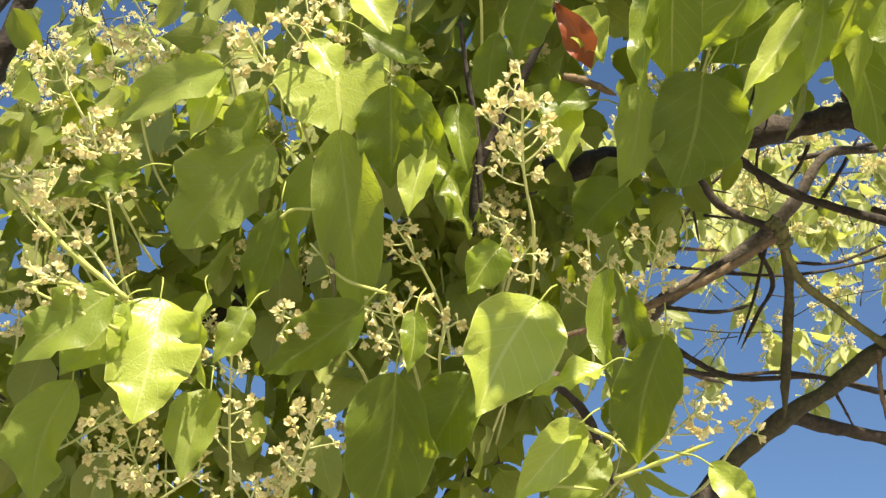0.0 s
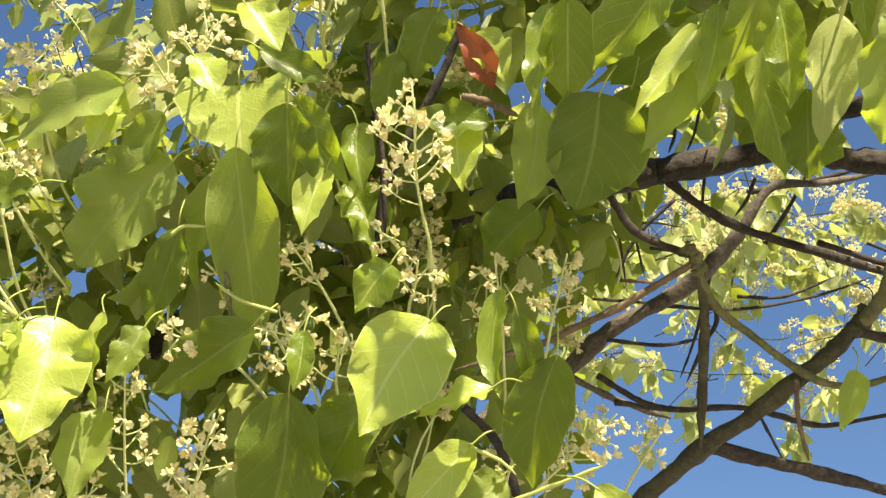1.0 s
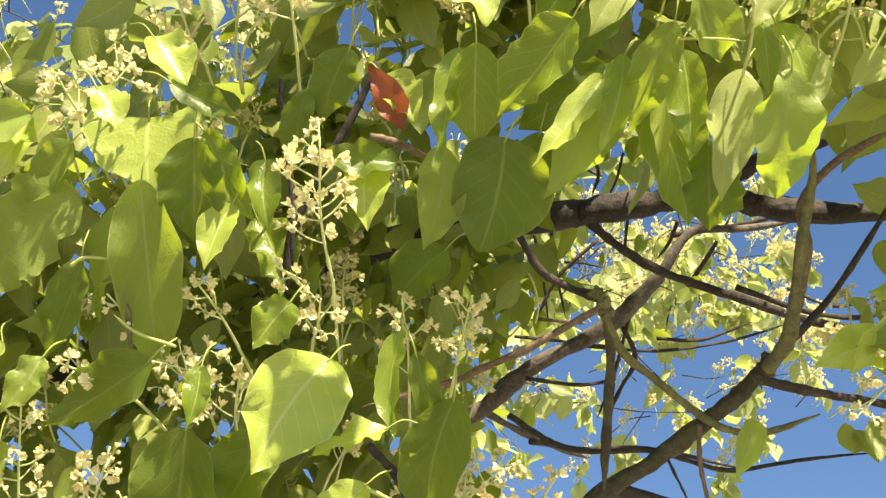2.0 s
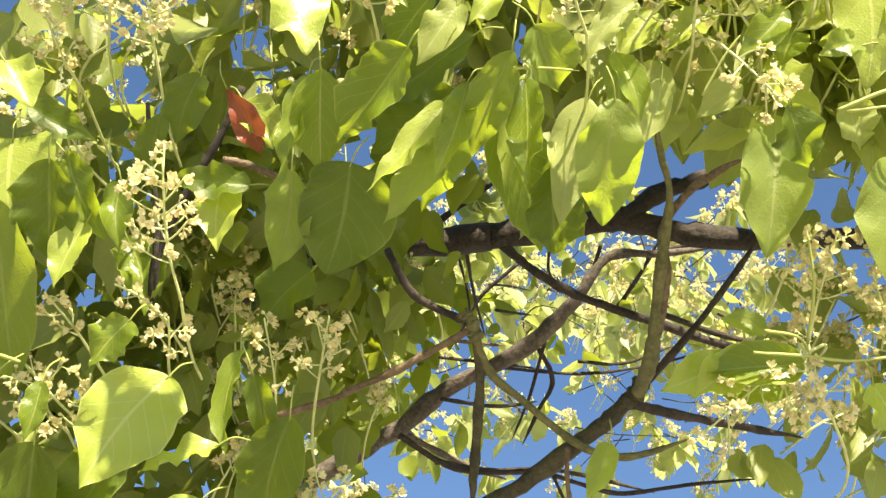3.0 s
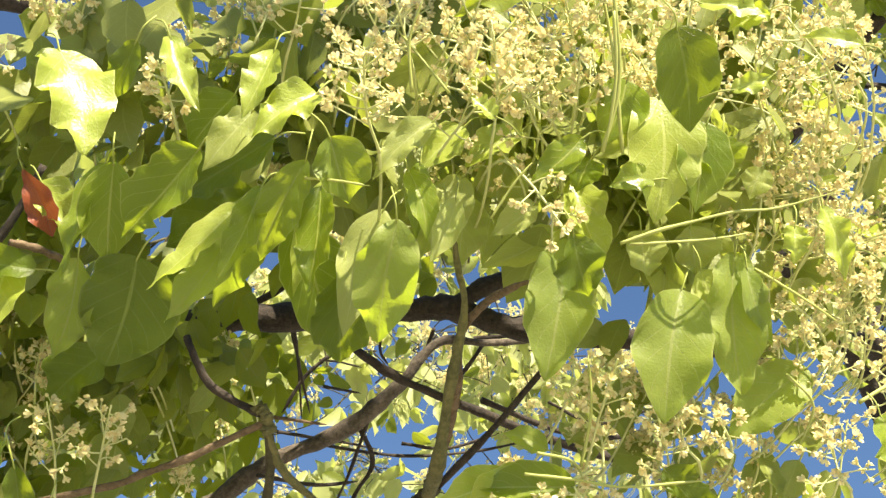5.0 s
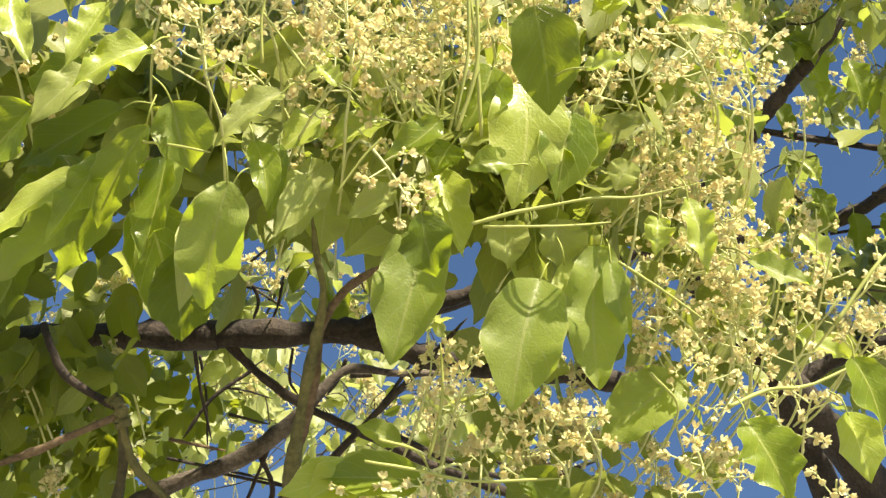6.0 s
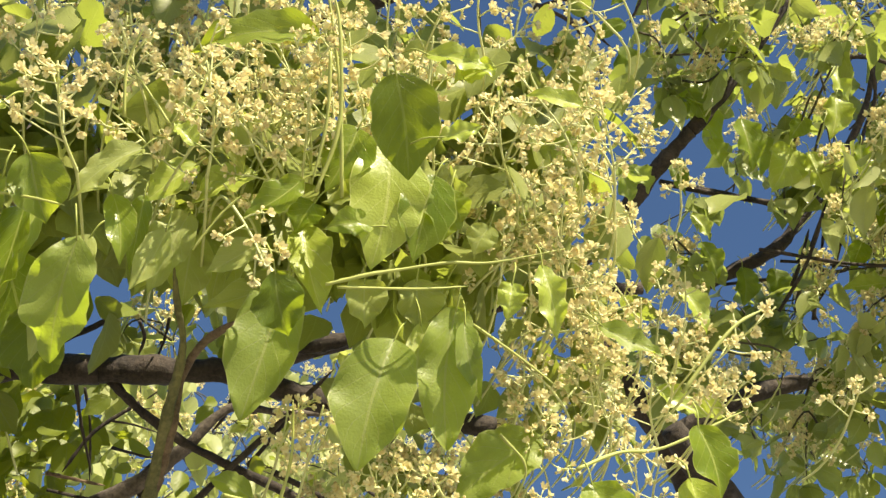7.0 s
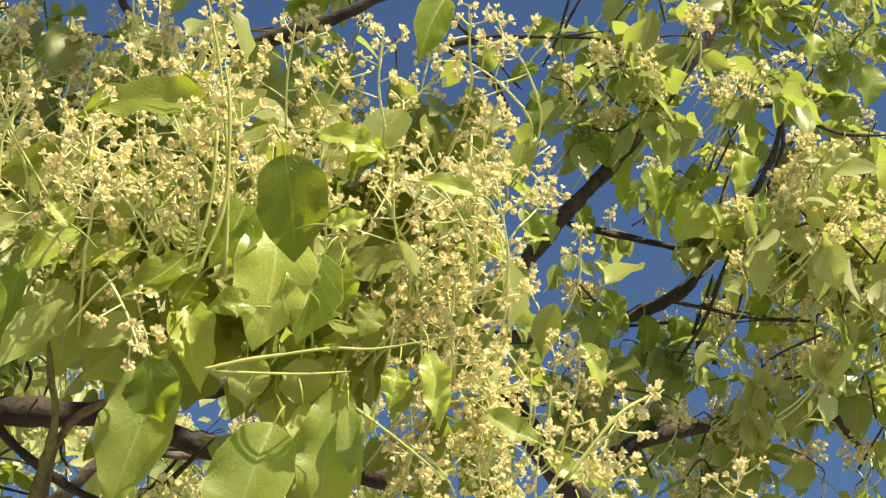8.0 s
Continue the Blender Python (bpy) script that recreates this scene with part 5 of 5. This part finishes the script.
panicle((0.557, 0.709, 2.412), (0.570, 0.602, 2.427), 0.071, count=49, seed=58)
panicle((0.766, 0.602, 2.641), (0.740, 0.529, 2.634), 0.088, count=32, seed=59)
panicle((0.633, 0.691, 2.480), (0.585, 0.624, 2.473), 0.082, count=47, seed=60)
panicle((0.557, 0.743, 2.587), (0.537, 0.644, 2.604), 0.082, count=28, seed=61)
panicle((0.839, 0.612, 2.651), (0.769, 0.545, 2.650), 0.089, count=50, seed=62)
panicle((0.631, 0.701, 2.592), (0.643, 0.592, 2.609), 0.089, count=33, seed=63)
panicle((0.696, 0.661, 2.599), (0.665, 0.562, 2.618), 0.101, count=32, seed=64)
panicle((0.781, 0.637, 2.446), (0.706, 0.563, 2.453), 0.078, count=41, seed=66)
panicle((0.664, 0.717, 2.447), (0.640, 0.625, 2.458), 0.081, count=43, seed=67)
panicle((0.832, 0.682, 2.438), (0.782, 0.576, 2.470), 0.095, count=31, seed=68)
panicle((0.606, 0.716, 2.618), (0.586, 0.604, 2.646), 0.093, count=34, seed=69)
panicle((0.637, 0.662, 2.448), (0.625, 0.554, 2.471), 0.079, count=29, seed=70)
panicle((0.478, 0.706, 2.515), (0.460, 0.596, 2.541), 0.084, count=38, seed=71)
panicle((0.742, 0.697, 2.451), (0.695, 0.598, 2.475), 0.087, count=45, seed=72)
panicle((0.641, 0.727, 2.551), (0.642, 0.644, 2.547), 0.077, count=33, seed=73)
panicle((0.532, 0.641, 2.528), (0.518, 0.545, 2.540), 0.077, count=36, seed=74)
panicle((0.830, 0.627, 2.647), (0.738, 0.577, 2.635), 0.094, count=35, seed=76)
panicle((0.795, 0.828, 2.446), (0.764, 0.715, 2.479), 0.083, count=37, seed=78)
panicle((0.755, 0.797, 2.478), (0.764, 0.684, 2.500), 0.096, count=43, seed=79)
panicle((0.858, 0.747, 2.477), (0.817, 0.660, 2.487), 0.064, count=32, seed=80)
panicle((0.822, 0.769, 2.514), (0.805, 0.675, 2.525), 0.072, count=42, seed=81)
panicle((0.803, 0.805, 2.386), (0.795, 0.709, 2.396), 0.075, count=41, seed=84)
panicle((0.912, 0.884, 2.374), (0.885, 0.759, 2.418), 0.087, count=30, seed=85)
panicle((0.813, 0.854, 2.432), (0.878, 0.771, 2.410), 0.084, count=38, seed=86)
panicle((0.895, 0.919, 2.402), (0.862, 0.815, 2.426), 0.076, count=29, seed=87)
panicle((0.865, 0.816, 2.396), (0.820, 0.728, 2.408), 0.075, count=30, seed=88)
panicle((0.793, 0.900, 2.442), (0.809, 0.804, 2.446), 0.076, count=37, seed=89)
panicle((0.811, 0.942, 2.379), (0.784, 0.829, 2.412), 0.071, count=27, seed=90)
panicle((0.966, 0.941, 2.176), (0.938, 0.835, 2.202), 0.062, count=36, seed=91)
panicle((0.933, 0.858, 2.322), (0.894, 0.762, 2.340), 0.071, count=37, seed=92)
panicle((0.808, 0.876, 2.261), (0.820, 0.781, 2.271), 0.064, count=33, seed=93)
panicle((0.963, 0.967, 2.309), (0.914, 0.873, 2.325), 0.082, count=31, seed=94)
panicle((0.952, 0.891, 2.384), (0.966, 0.792, 2.397), 0.081, count=24, seed=95)
panicle((0.685, 0.902, 2.164), (0.641, 0.797, 2.207), 0.075, count=24, seed=96)
panicle((0.771, 0.996, 2.102), (0.718, 0.906, 2.124), 0.062, count=31, seed=97)
panicle((0.570, 0.847, 2.208), (0.581, 0.763, 2.218), 0.059, count=40, seed=98)
panicle((0.534, 0.686, 2.452), (0.478, 0.617, 2.449), 0.074, count=26, seed=102)
panicle((0.423, 0.667, 2.414), (0.447, 0.568, 2.438), 0.063, count=40, seed=103)
panicle((0.524, 0.701, 2.410), (0.483, 0.608, 2.435), 0.064, count=46, seed=105)
panicle((0.400, 0.646, 2.408), (0.372, 0.568, 2.412), 0.056, count=31, seed=106)
panicle((0.357, 0.726, 2.452), (0.363, 0.619, 2.488), 0.073, count=26, seed=107)
panicle((0.485, 0.650, 2.451), (0.390, 0.609, 2.418), 0.083, count=35, seed=108)
panicle((0.418, 0.747, 2.435), (0.368, 0.681, 2.429), 0.080, count=42, seed=109)
panicle((0.579, 0.619, 2.441), (0.541, 0.540, 2.448), 0.078, count=37, seed=110)
panicle((0.415, 0.697, 2.454), (0.435, 0.605, 2.470), 0.065, count=27, seed=111)
panicle((0.352, 0.674, 2.452), (0.389, 0.601, 2.442), 0.081, count=25, seed=112)
panicle((0.567, 0.638, 2.441), (0.531, 0.555, 2.453), 0.063, count=40, seed=113)
panicle((0.540, 0.641, 2.414), (0.511, 0.556, 2.427), 0.082, count=43, seed=114)
panicle((0.504, 0.701, 2.464), (0.526, 0.616, 2.470), 0.063, count=26, seed=115)
panicle((0.551, 0.694, 2.499), (0.481, 0.619, 2.505), 0.088, count=31, seed=116)
panicle((0.288, 0.685, 2.447), (0.297, 0.606, 2.449), 0.079, count=33, seed=117)
panicle((0.807, 0.753, 2.408), (0.776, 0.658, 2.433), 0.064, count=35, seed=121)
panicle((0.803, 0.689, 2.488), (0.778, 0.611, 2.492), 0.089, count=28, seed=122)
panicle((-0.375, 0.944, 2.198), (-0.338, 0.839, 2.249), 0.083, count=25, seed=124)
panicle((-0.276, 0.854, 2.200), (-0.297, 0.770, 2.219), 0.066, count=23, seed=131)
panicle((0.430, 0.692, 2.360), (0.458, 0.615, 2.359), 0.065, count=37, seed=132)
panicle((0.522, 0.644, 2.366), (0.454, 0.573, 2.364), 0.057, count=40, seed=138)
panicle((0.534, 0.684, 2.363), (0.478, 0.600, 2.379), 0.070, count=39, seed=140)
panicle((0.543, 0.685, 2.374), (0.532, 0.586, 2.406), 0.068, count=37, seed=141)
panicle((-0.112, 0.988, 1.942), (-0.164, 0.893, 1.973), 0.059, count=34, seed=143)
panicle((-0.143, 1.026, 1.975), (-0.126, 0.936, 2.000), 0.047, count=38, seed=144)
panicle((-0.332, 0.936, 2.003), (-0.244, 0.858, 2.011), 0.053, count=28, seed=145)
panicle((-0.273, 0.998, 1.980), (-0.192, 0.919, 1.988), 0.065, count=30, seed=146)
panicle((-0.120, 0.717, 2.414), (-0.028, 0.669, 2.373), 0.078, count=26, seed=147)
panicle((-0.056, 0.783, 2.397), (0.028, 0.699, 2.404), 0.073, count=26, seed=149)
panicle((-0.024, 0.731, 2.374), (-0.006, 0.654, 2.375), 0.077, count=35, seed=150)
panicle((-0.011, 0.756, 2.390), (0.059, 0.674, 2.394), 0.073, count=26, seed=151)
panicle((-0.031, 0.863, 2.306), (-0.064, 0.778, 2.320), 0.063, count=27, seed=154)
panicle((-0.054, 0.788, 2.359), (-0.077, 0.701, 2.376), 0.071, count=31, seed=156)
panicle((0.524, 0.752, 2.356), (0.478, 0.671, 2.359), 0.048, count=16, seed=157)
panicle((0.435, 0.776, 2.362), (0.468, 0.685, 2.366), 0.066, count=22, seed=158)

# leaves and blossom filling the crowns: centre, spread, leaves, panicles, leaf length
foliage("foliage", [
    ((-0.403, 1.117, 2.395), (0.19, 0.12, 0.17), 100, 11, 0.068),
    ((-0.435, 1.221, 2.235), (0.17, 0.12, 0.17), 85, 8, 0.068),
    ((-0.208, 1.059, 2.430), (0.19, 0.12, 0.16), 100, 10, 0.068),
    ((-0.208, 1.212, 2.195), (0.19, 0.12, 0.16), 100, 10, 0.068),
    ((-0.021, 1.010, 2.469), (0.16, 0.12, 0.12), 72, 8, 0.068),
    ((0.010, 1.144, 2.299), (0.15, 0.12, 0.15), 72, 10, 0.068),
    ((0.010, 1.245, 2.143), (0.15, 0.12, 0.12), 72, 8, 0.068),
    ((0.169, 1.142, 2.357), (0.08, 0.10, 0.10), 24, 6, 0.052),
    ((0.165, 1.245, 2.143), (0.07, 0.10, 0.07), 21, 5, 0.052),
    ((0.135, 0.863, 2.579), (0.18, 0.10, 0.10), 60, 14, 0.077),
    ((0.315, 0.850, 2.586), (0.18, 0.10, 0.10), 40, 14, 0.077),
    ((0.522, 0.821, 2.579), (0.18, 0.10, 0.10), 40, 14, 0.077),
    ((0.717, 0.867, 2.572), (0.13, 0.10, 0.13), 40, 13, 0.077),
    ((0.019, 1.137, 2.389), (0.17, 0.10, 0.16), 72, 11, 0.068),
    ((0.755, 1.074, 2.380), (0.11, 0.10, 0.17), 16, 18, 0.060),
    ((0.724, 1.137, 2.248), (0.16, 0.10, 0.07), 24, 11, 0.060),
    ((0.801, 0.831, 2.641), (0.18, 0.10, 0.16), 40, 18, 0.077),
    ((0.439, 0.807, 2.664), (0.25, 0.10, 0.09), 40, 24, 0.077),
    ((0.785, 0.793, 2.709), (0.10, 0.10, 0.13), 26, 10, 0.077),
    ((0.916, 1.033, 2.518), (0.10, 0.10, 0.16), 30, 12, 0.060),
    ((0.834, 1.121, 2.365), (0.22, 0.10, 0.09), 32, 14, 0.060),
    ((0.444, 0.821, 2.756), (0.22, 0.10, 0.15), 40, 12, 0.077),
    ((0.732, 0.775, 2.722), (0.10, 0.10, 0.15), 32, 12, 0.077),
    ((0.909, 0.988, 2.610), (0.06, 0.10, 0.19), 20, 14, 0.060),
    ((0.196, 0.866, 2.572), (0.24, 0.15, 0.08), 75, 4, 0.081),
    ((0.519, 0.821, 2.528), (0.23, 0.15, 0.09), 60, 6, 0.081),
    ((0.526, 0.950, 2.622), (0.19, 0.15, 0.13), 46, 6, 0.081),
    ((0.496, 0.895, 2.712), (0.19, 0.15, 0.17), 60, 10, 0.081),
    ((0.783, 0.937, 2.664), (0.15, 0.15, 0.20), 60, 8, 0.081),
    ((0.631, 0.743, 2.410), (0.06, 0.05, 0.07), 26, 6, 0.072),
    ((0.637, 0.723, 2.453), (0.12, 0.06, 0.06), 40, 5, 0.068),
    ((0.468, 0.765, 2.422), (0.10, 0.06, 0.05), 30, 4, 0.068),
    ((0.678, 0.781, 2.404), (0.08, 0.05, 0.05), 18, 3, 0.068),
    ((-0.105, 0.845, 2.451), (0.07, 0.10, 0.09), 39, 4, 0.068),
], FILL, near_tree, 11, label="shaded green leaves deep in the crown", singles=150)
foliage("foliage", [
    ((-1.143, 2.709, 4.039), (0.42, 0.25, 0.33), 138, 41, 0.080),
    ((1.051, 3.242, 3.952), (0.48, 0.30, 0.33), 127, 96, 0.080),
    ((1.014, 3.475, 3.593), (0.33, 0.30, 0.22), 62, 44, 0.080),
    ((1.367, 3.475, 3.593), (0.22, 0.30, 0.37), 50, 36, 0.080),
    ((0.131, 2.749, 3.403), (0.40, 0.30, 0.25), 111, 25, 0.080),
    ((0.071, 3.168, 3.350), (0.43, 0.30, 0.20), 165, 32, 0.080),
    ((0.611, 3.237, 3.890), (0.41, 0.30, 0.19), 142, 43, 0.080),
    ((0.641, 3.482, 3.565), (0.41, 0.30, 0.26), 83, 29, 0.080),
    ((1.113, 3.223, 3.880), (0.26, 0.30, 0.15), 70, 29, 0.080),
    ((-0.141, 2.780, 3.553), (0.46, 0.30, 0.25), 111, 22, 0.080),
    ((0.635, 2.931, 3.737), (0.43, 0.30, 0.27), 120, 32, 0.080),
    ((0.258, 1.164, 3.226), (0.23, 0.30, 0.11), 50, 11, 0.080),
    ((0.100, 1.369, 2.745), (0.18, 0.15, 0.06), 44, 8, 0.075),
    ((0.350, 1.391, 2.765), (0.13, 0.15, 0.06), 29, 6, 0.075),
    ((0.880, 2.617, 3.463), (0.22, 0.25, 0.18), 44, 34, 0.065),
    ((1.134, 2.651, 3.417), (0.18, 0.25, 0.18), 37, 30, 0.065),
], FAR, far_tree, 12, label="small leaves of the crown behind, sunlight put into their colour", tufts=True)
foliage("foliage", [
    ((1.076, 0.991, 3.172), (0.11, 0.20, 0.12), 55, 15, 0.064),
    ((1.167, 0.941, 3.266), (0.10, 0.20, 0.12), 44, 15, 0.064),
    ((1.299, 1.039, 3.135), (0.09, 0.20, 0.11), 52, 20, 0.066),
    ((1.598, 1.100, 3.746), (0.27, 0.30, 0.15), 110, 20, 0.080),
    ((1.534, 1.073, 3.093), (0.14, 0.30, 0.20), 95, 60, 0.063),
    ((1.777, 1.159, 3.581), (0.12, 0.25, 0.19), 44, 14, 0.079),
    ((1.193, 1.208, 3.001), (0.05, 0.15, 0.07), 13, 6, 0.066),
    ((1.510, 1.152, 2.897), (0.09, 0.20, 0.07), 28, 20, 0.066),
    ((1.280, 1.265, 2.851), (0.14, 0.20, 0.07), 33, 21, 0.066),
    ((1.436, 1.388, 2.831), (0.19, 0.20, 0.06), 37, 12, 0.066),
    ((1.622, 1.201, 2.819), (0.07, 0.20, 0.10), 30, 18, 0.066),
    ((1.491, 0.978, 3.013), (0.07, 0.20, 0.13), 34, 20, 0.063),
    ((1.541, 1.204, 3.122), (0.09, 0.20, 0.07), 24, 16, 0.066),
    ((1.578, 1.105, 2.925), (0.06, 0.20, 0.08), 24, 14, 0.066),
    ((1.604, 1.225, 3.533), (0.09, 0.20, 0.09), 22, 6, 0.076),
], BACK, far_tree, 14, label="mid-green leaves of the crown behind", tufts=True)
# inner leaves whose shade is mostly in the dark colour
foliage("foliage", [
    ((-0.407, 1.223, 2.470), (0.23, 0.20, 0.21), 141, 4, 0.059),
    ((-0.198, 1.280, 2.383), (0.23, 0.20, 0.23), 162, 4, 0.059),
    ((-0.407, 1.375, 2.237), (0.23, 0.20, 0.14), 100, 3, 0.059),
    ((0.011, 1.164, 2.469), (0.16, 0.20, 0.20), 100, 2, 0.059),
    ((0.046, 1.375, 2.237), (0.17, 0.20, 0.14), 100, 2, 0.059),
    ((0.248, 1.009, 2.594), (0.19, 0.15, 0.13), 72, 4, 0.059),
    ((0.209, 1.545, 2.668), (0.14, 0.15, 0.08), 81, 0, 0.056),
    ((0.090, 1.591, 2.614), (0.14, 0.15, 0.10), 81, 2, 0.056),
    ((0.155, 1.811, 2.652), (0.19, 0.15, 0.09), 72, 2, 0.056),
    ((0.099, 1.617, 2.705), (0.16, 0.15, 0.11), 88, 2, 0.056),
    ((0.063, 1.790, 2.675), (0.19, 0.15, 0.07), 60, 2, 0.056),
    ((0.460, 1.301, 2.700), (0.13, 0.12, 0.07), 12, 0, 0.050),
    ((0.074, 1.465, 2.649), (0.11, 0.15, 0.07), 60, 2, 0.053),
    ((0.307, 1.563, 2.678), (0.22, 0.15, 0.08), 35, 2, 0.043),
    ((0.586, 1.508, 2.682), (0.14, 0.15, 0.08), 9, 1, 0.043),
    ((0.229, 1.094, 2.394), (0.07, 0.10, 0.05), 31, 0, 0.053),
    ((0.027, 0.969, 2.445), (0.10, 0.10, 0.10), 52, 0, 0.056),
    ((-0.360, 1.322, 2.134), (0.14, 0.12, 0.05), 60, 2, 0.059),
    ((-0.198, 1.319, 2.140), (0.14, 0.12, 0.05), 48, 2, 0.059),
], DEEP, near_tree, 13, label="inner crown leaves, shade put into their dark green")
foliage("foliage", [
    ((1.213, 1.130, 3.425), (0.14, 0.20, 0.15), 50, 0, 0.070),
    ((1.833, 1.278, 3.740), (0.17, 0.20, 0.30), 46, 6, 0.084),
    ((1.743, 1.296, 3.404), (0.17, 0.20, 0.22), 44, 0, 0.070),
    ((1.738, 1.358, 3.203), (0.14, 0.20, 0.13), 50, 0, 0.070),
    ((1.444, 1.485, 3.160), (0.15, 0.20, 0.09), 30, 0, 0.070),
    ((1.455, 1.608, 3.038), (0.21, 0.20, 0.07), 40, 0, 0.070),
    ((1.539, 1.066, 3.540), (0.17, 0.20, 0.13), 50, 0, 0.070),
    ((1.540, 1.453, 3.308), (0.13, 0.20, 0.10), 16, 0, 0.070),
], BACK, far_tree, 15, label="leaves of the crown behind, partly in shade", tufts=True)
# unseen clumps added between sun and leaves to cast dappled shade
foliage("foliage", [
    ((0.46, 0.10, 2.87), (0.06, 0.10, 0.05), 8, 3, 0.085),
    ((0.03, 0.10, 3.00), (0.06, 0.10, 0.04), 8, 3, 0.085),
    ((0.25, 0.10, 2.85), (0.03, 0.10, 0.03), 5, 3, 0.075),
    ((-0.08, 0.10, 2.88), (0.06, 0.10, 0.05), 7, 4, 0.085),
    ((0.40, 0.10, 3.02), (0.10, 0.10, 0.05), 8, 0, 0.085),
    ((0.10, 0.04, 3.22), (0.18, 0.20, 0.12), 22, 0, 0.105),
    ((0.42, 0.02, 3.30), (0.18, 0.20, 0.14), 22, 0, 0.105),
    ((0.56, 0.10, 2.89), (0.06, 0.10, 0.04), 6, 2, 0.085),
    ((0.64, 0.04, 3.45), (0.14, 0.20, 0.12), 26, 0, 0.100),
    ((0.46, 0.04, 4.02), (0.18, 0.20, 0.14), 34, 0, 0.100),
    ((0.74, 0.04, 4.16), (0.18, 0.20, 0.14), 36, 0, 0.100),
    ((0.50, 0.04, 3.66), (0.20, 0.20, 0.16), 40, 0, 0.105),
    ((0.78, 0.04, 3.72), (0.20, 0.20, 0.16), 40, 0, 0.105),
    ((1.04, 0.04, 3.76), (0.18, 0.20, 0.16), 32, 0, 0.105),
], DEEP, near_tree, 16, label="unseen leaves overhead, added to shade the crown below", tufts=True)
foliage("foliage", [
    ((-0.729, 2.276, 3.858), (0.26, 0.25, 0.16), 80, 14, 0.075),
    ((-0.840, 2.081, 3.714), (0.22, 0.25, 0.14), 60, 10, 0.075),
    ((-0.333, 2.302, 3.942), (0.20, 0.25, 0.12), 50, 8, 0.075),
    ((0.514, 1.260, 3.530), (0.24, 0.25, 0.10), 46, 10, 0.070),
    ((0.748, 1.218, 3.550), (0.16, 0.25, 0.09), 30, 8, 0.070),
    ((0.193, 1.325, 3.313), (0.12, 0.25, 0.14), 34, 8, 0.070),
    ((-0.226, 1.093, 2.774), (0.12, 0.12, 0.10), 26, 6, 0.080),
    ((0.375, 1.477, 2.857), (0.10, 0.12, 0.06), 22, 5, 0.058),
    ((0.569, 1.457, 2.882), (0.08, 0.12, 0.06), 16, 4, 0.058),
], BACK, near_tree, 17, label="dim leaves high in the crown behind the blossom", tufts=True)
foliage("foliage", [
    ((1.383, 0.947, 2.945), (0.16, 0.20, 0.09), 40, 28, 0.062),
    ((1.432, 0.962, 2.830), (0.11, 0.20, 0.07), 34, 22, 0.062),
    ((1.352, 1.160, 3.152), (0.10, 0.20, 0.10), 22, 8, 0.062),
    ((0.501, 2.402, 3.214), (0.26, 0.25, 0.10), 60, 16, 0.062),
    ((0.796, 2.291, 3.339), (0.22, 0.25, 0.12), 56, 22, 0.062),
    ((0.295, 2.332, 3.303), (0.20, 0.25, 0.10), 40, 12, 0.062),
], FAR, far_tree, 18, label="leaves of the crown behind, paled in colour as if sunlit", tufts=True)
foliage("foliage", [
    ((1.420, 1.802, 3.346), (0.15, 0.20, 0.12), 46, 12, 0.066),
    ((1.553, 1.721, 3.193), (0.14, 0.20, 0.12), 46, 14, 0.066),
    ((1.634, 1.637, 3.388), (0.10, 0.20, 0.10), 26, 6, 0.066),
    ((1.506, 1.685, 3.711), (0.18, 0.20, 0.10), 36, 4, 0.070),
    ((1.833, 1.217, 3.917), (0.16, 0.20, 0.12), 46, 6, 0.070),
    ((1.630, 1.804, 3.257), (0.16, 0.20, 0.10), 40, 12, 0.066),
], BACK, far_tree, 19, label="green leaves behind the blossom, partly in shade", tufts=True)
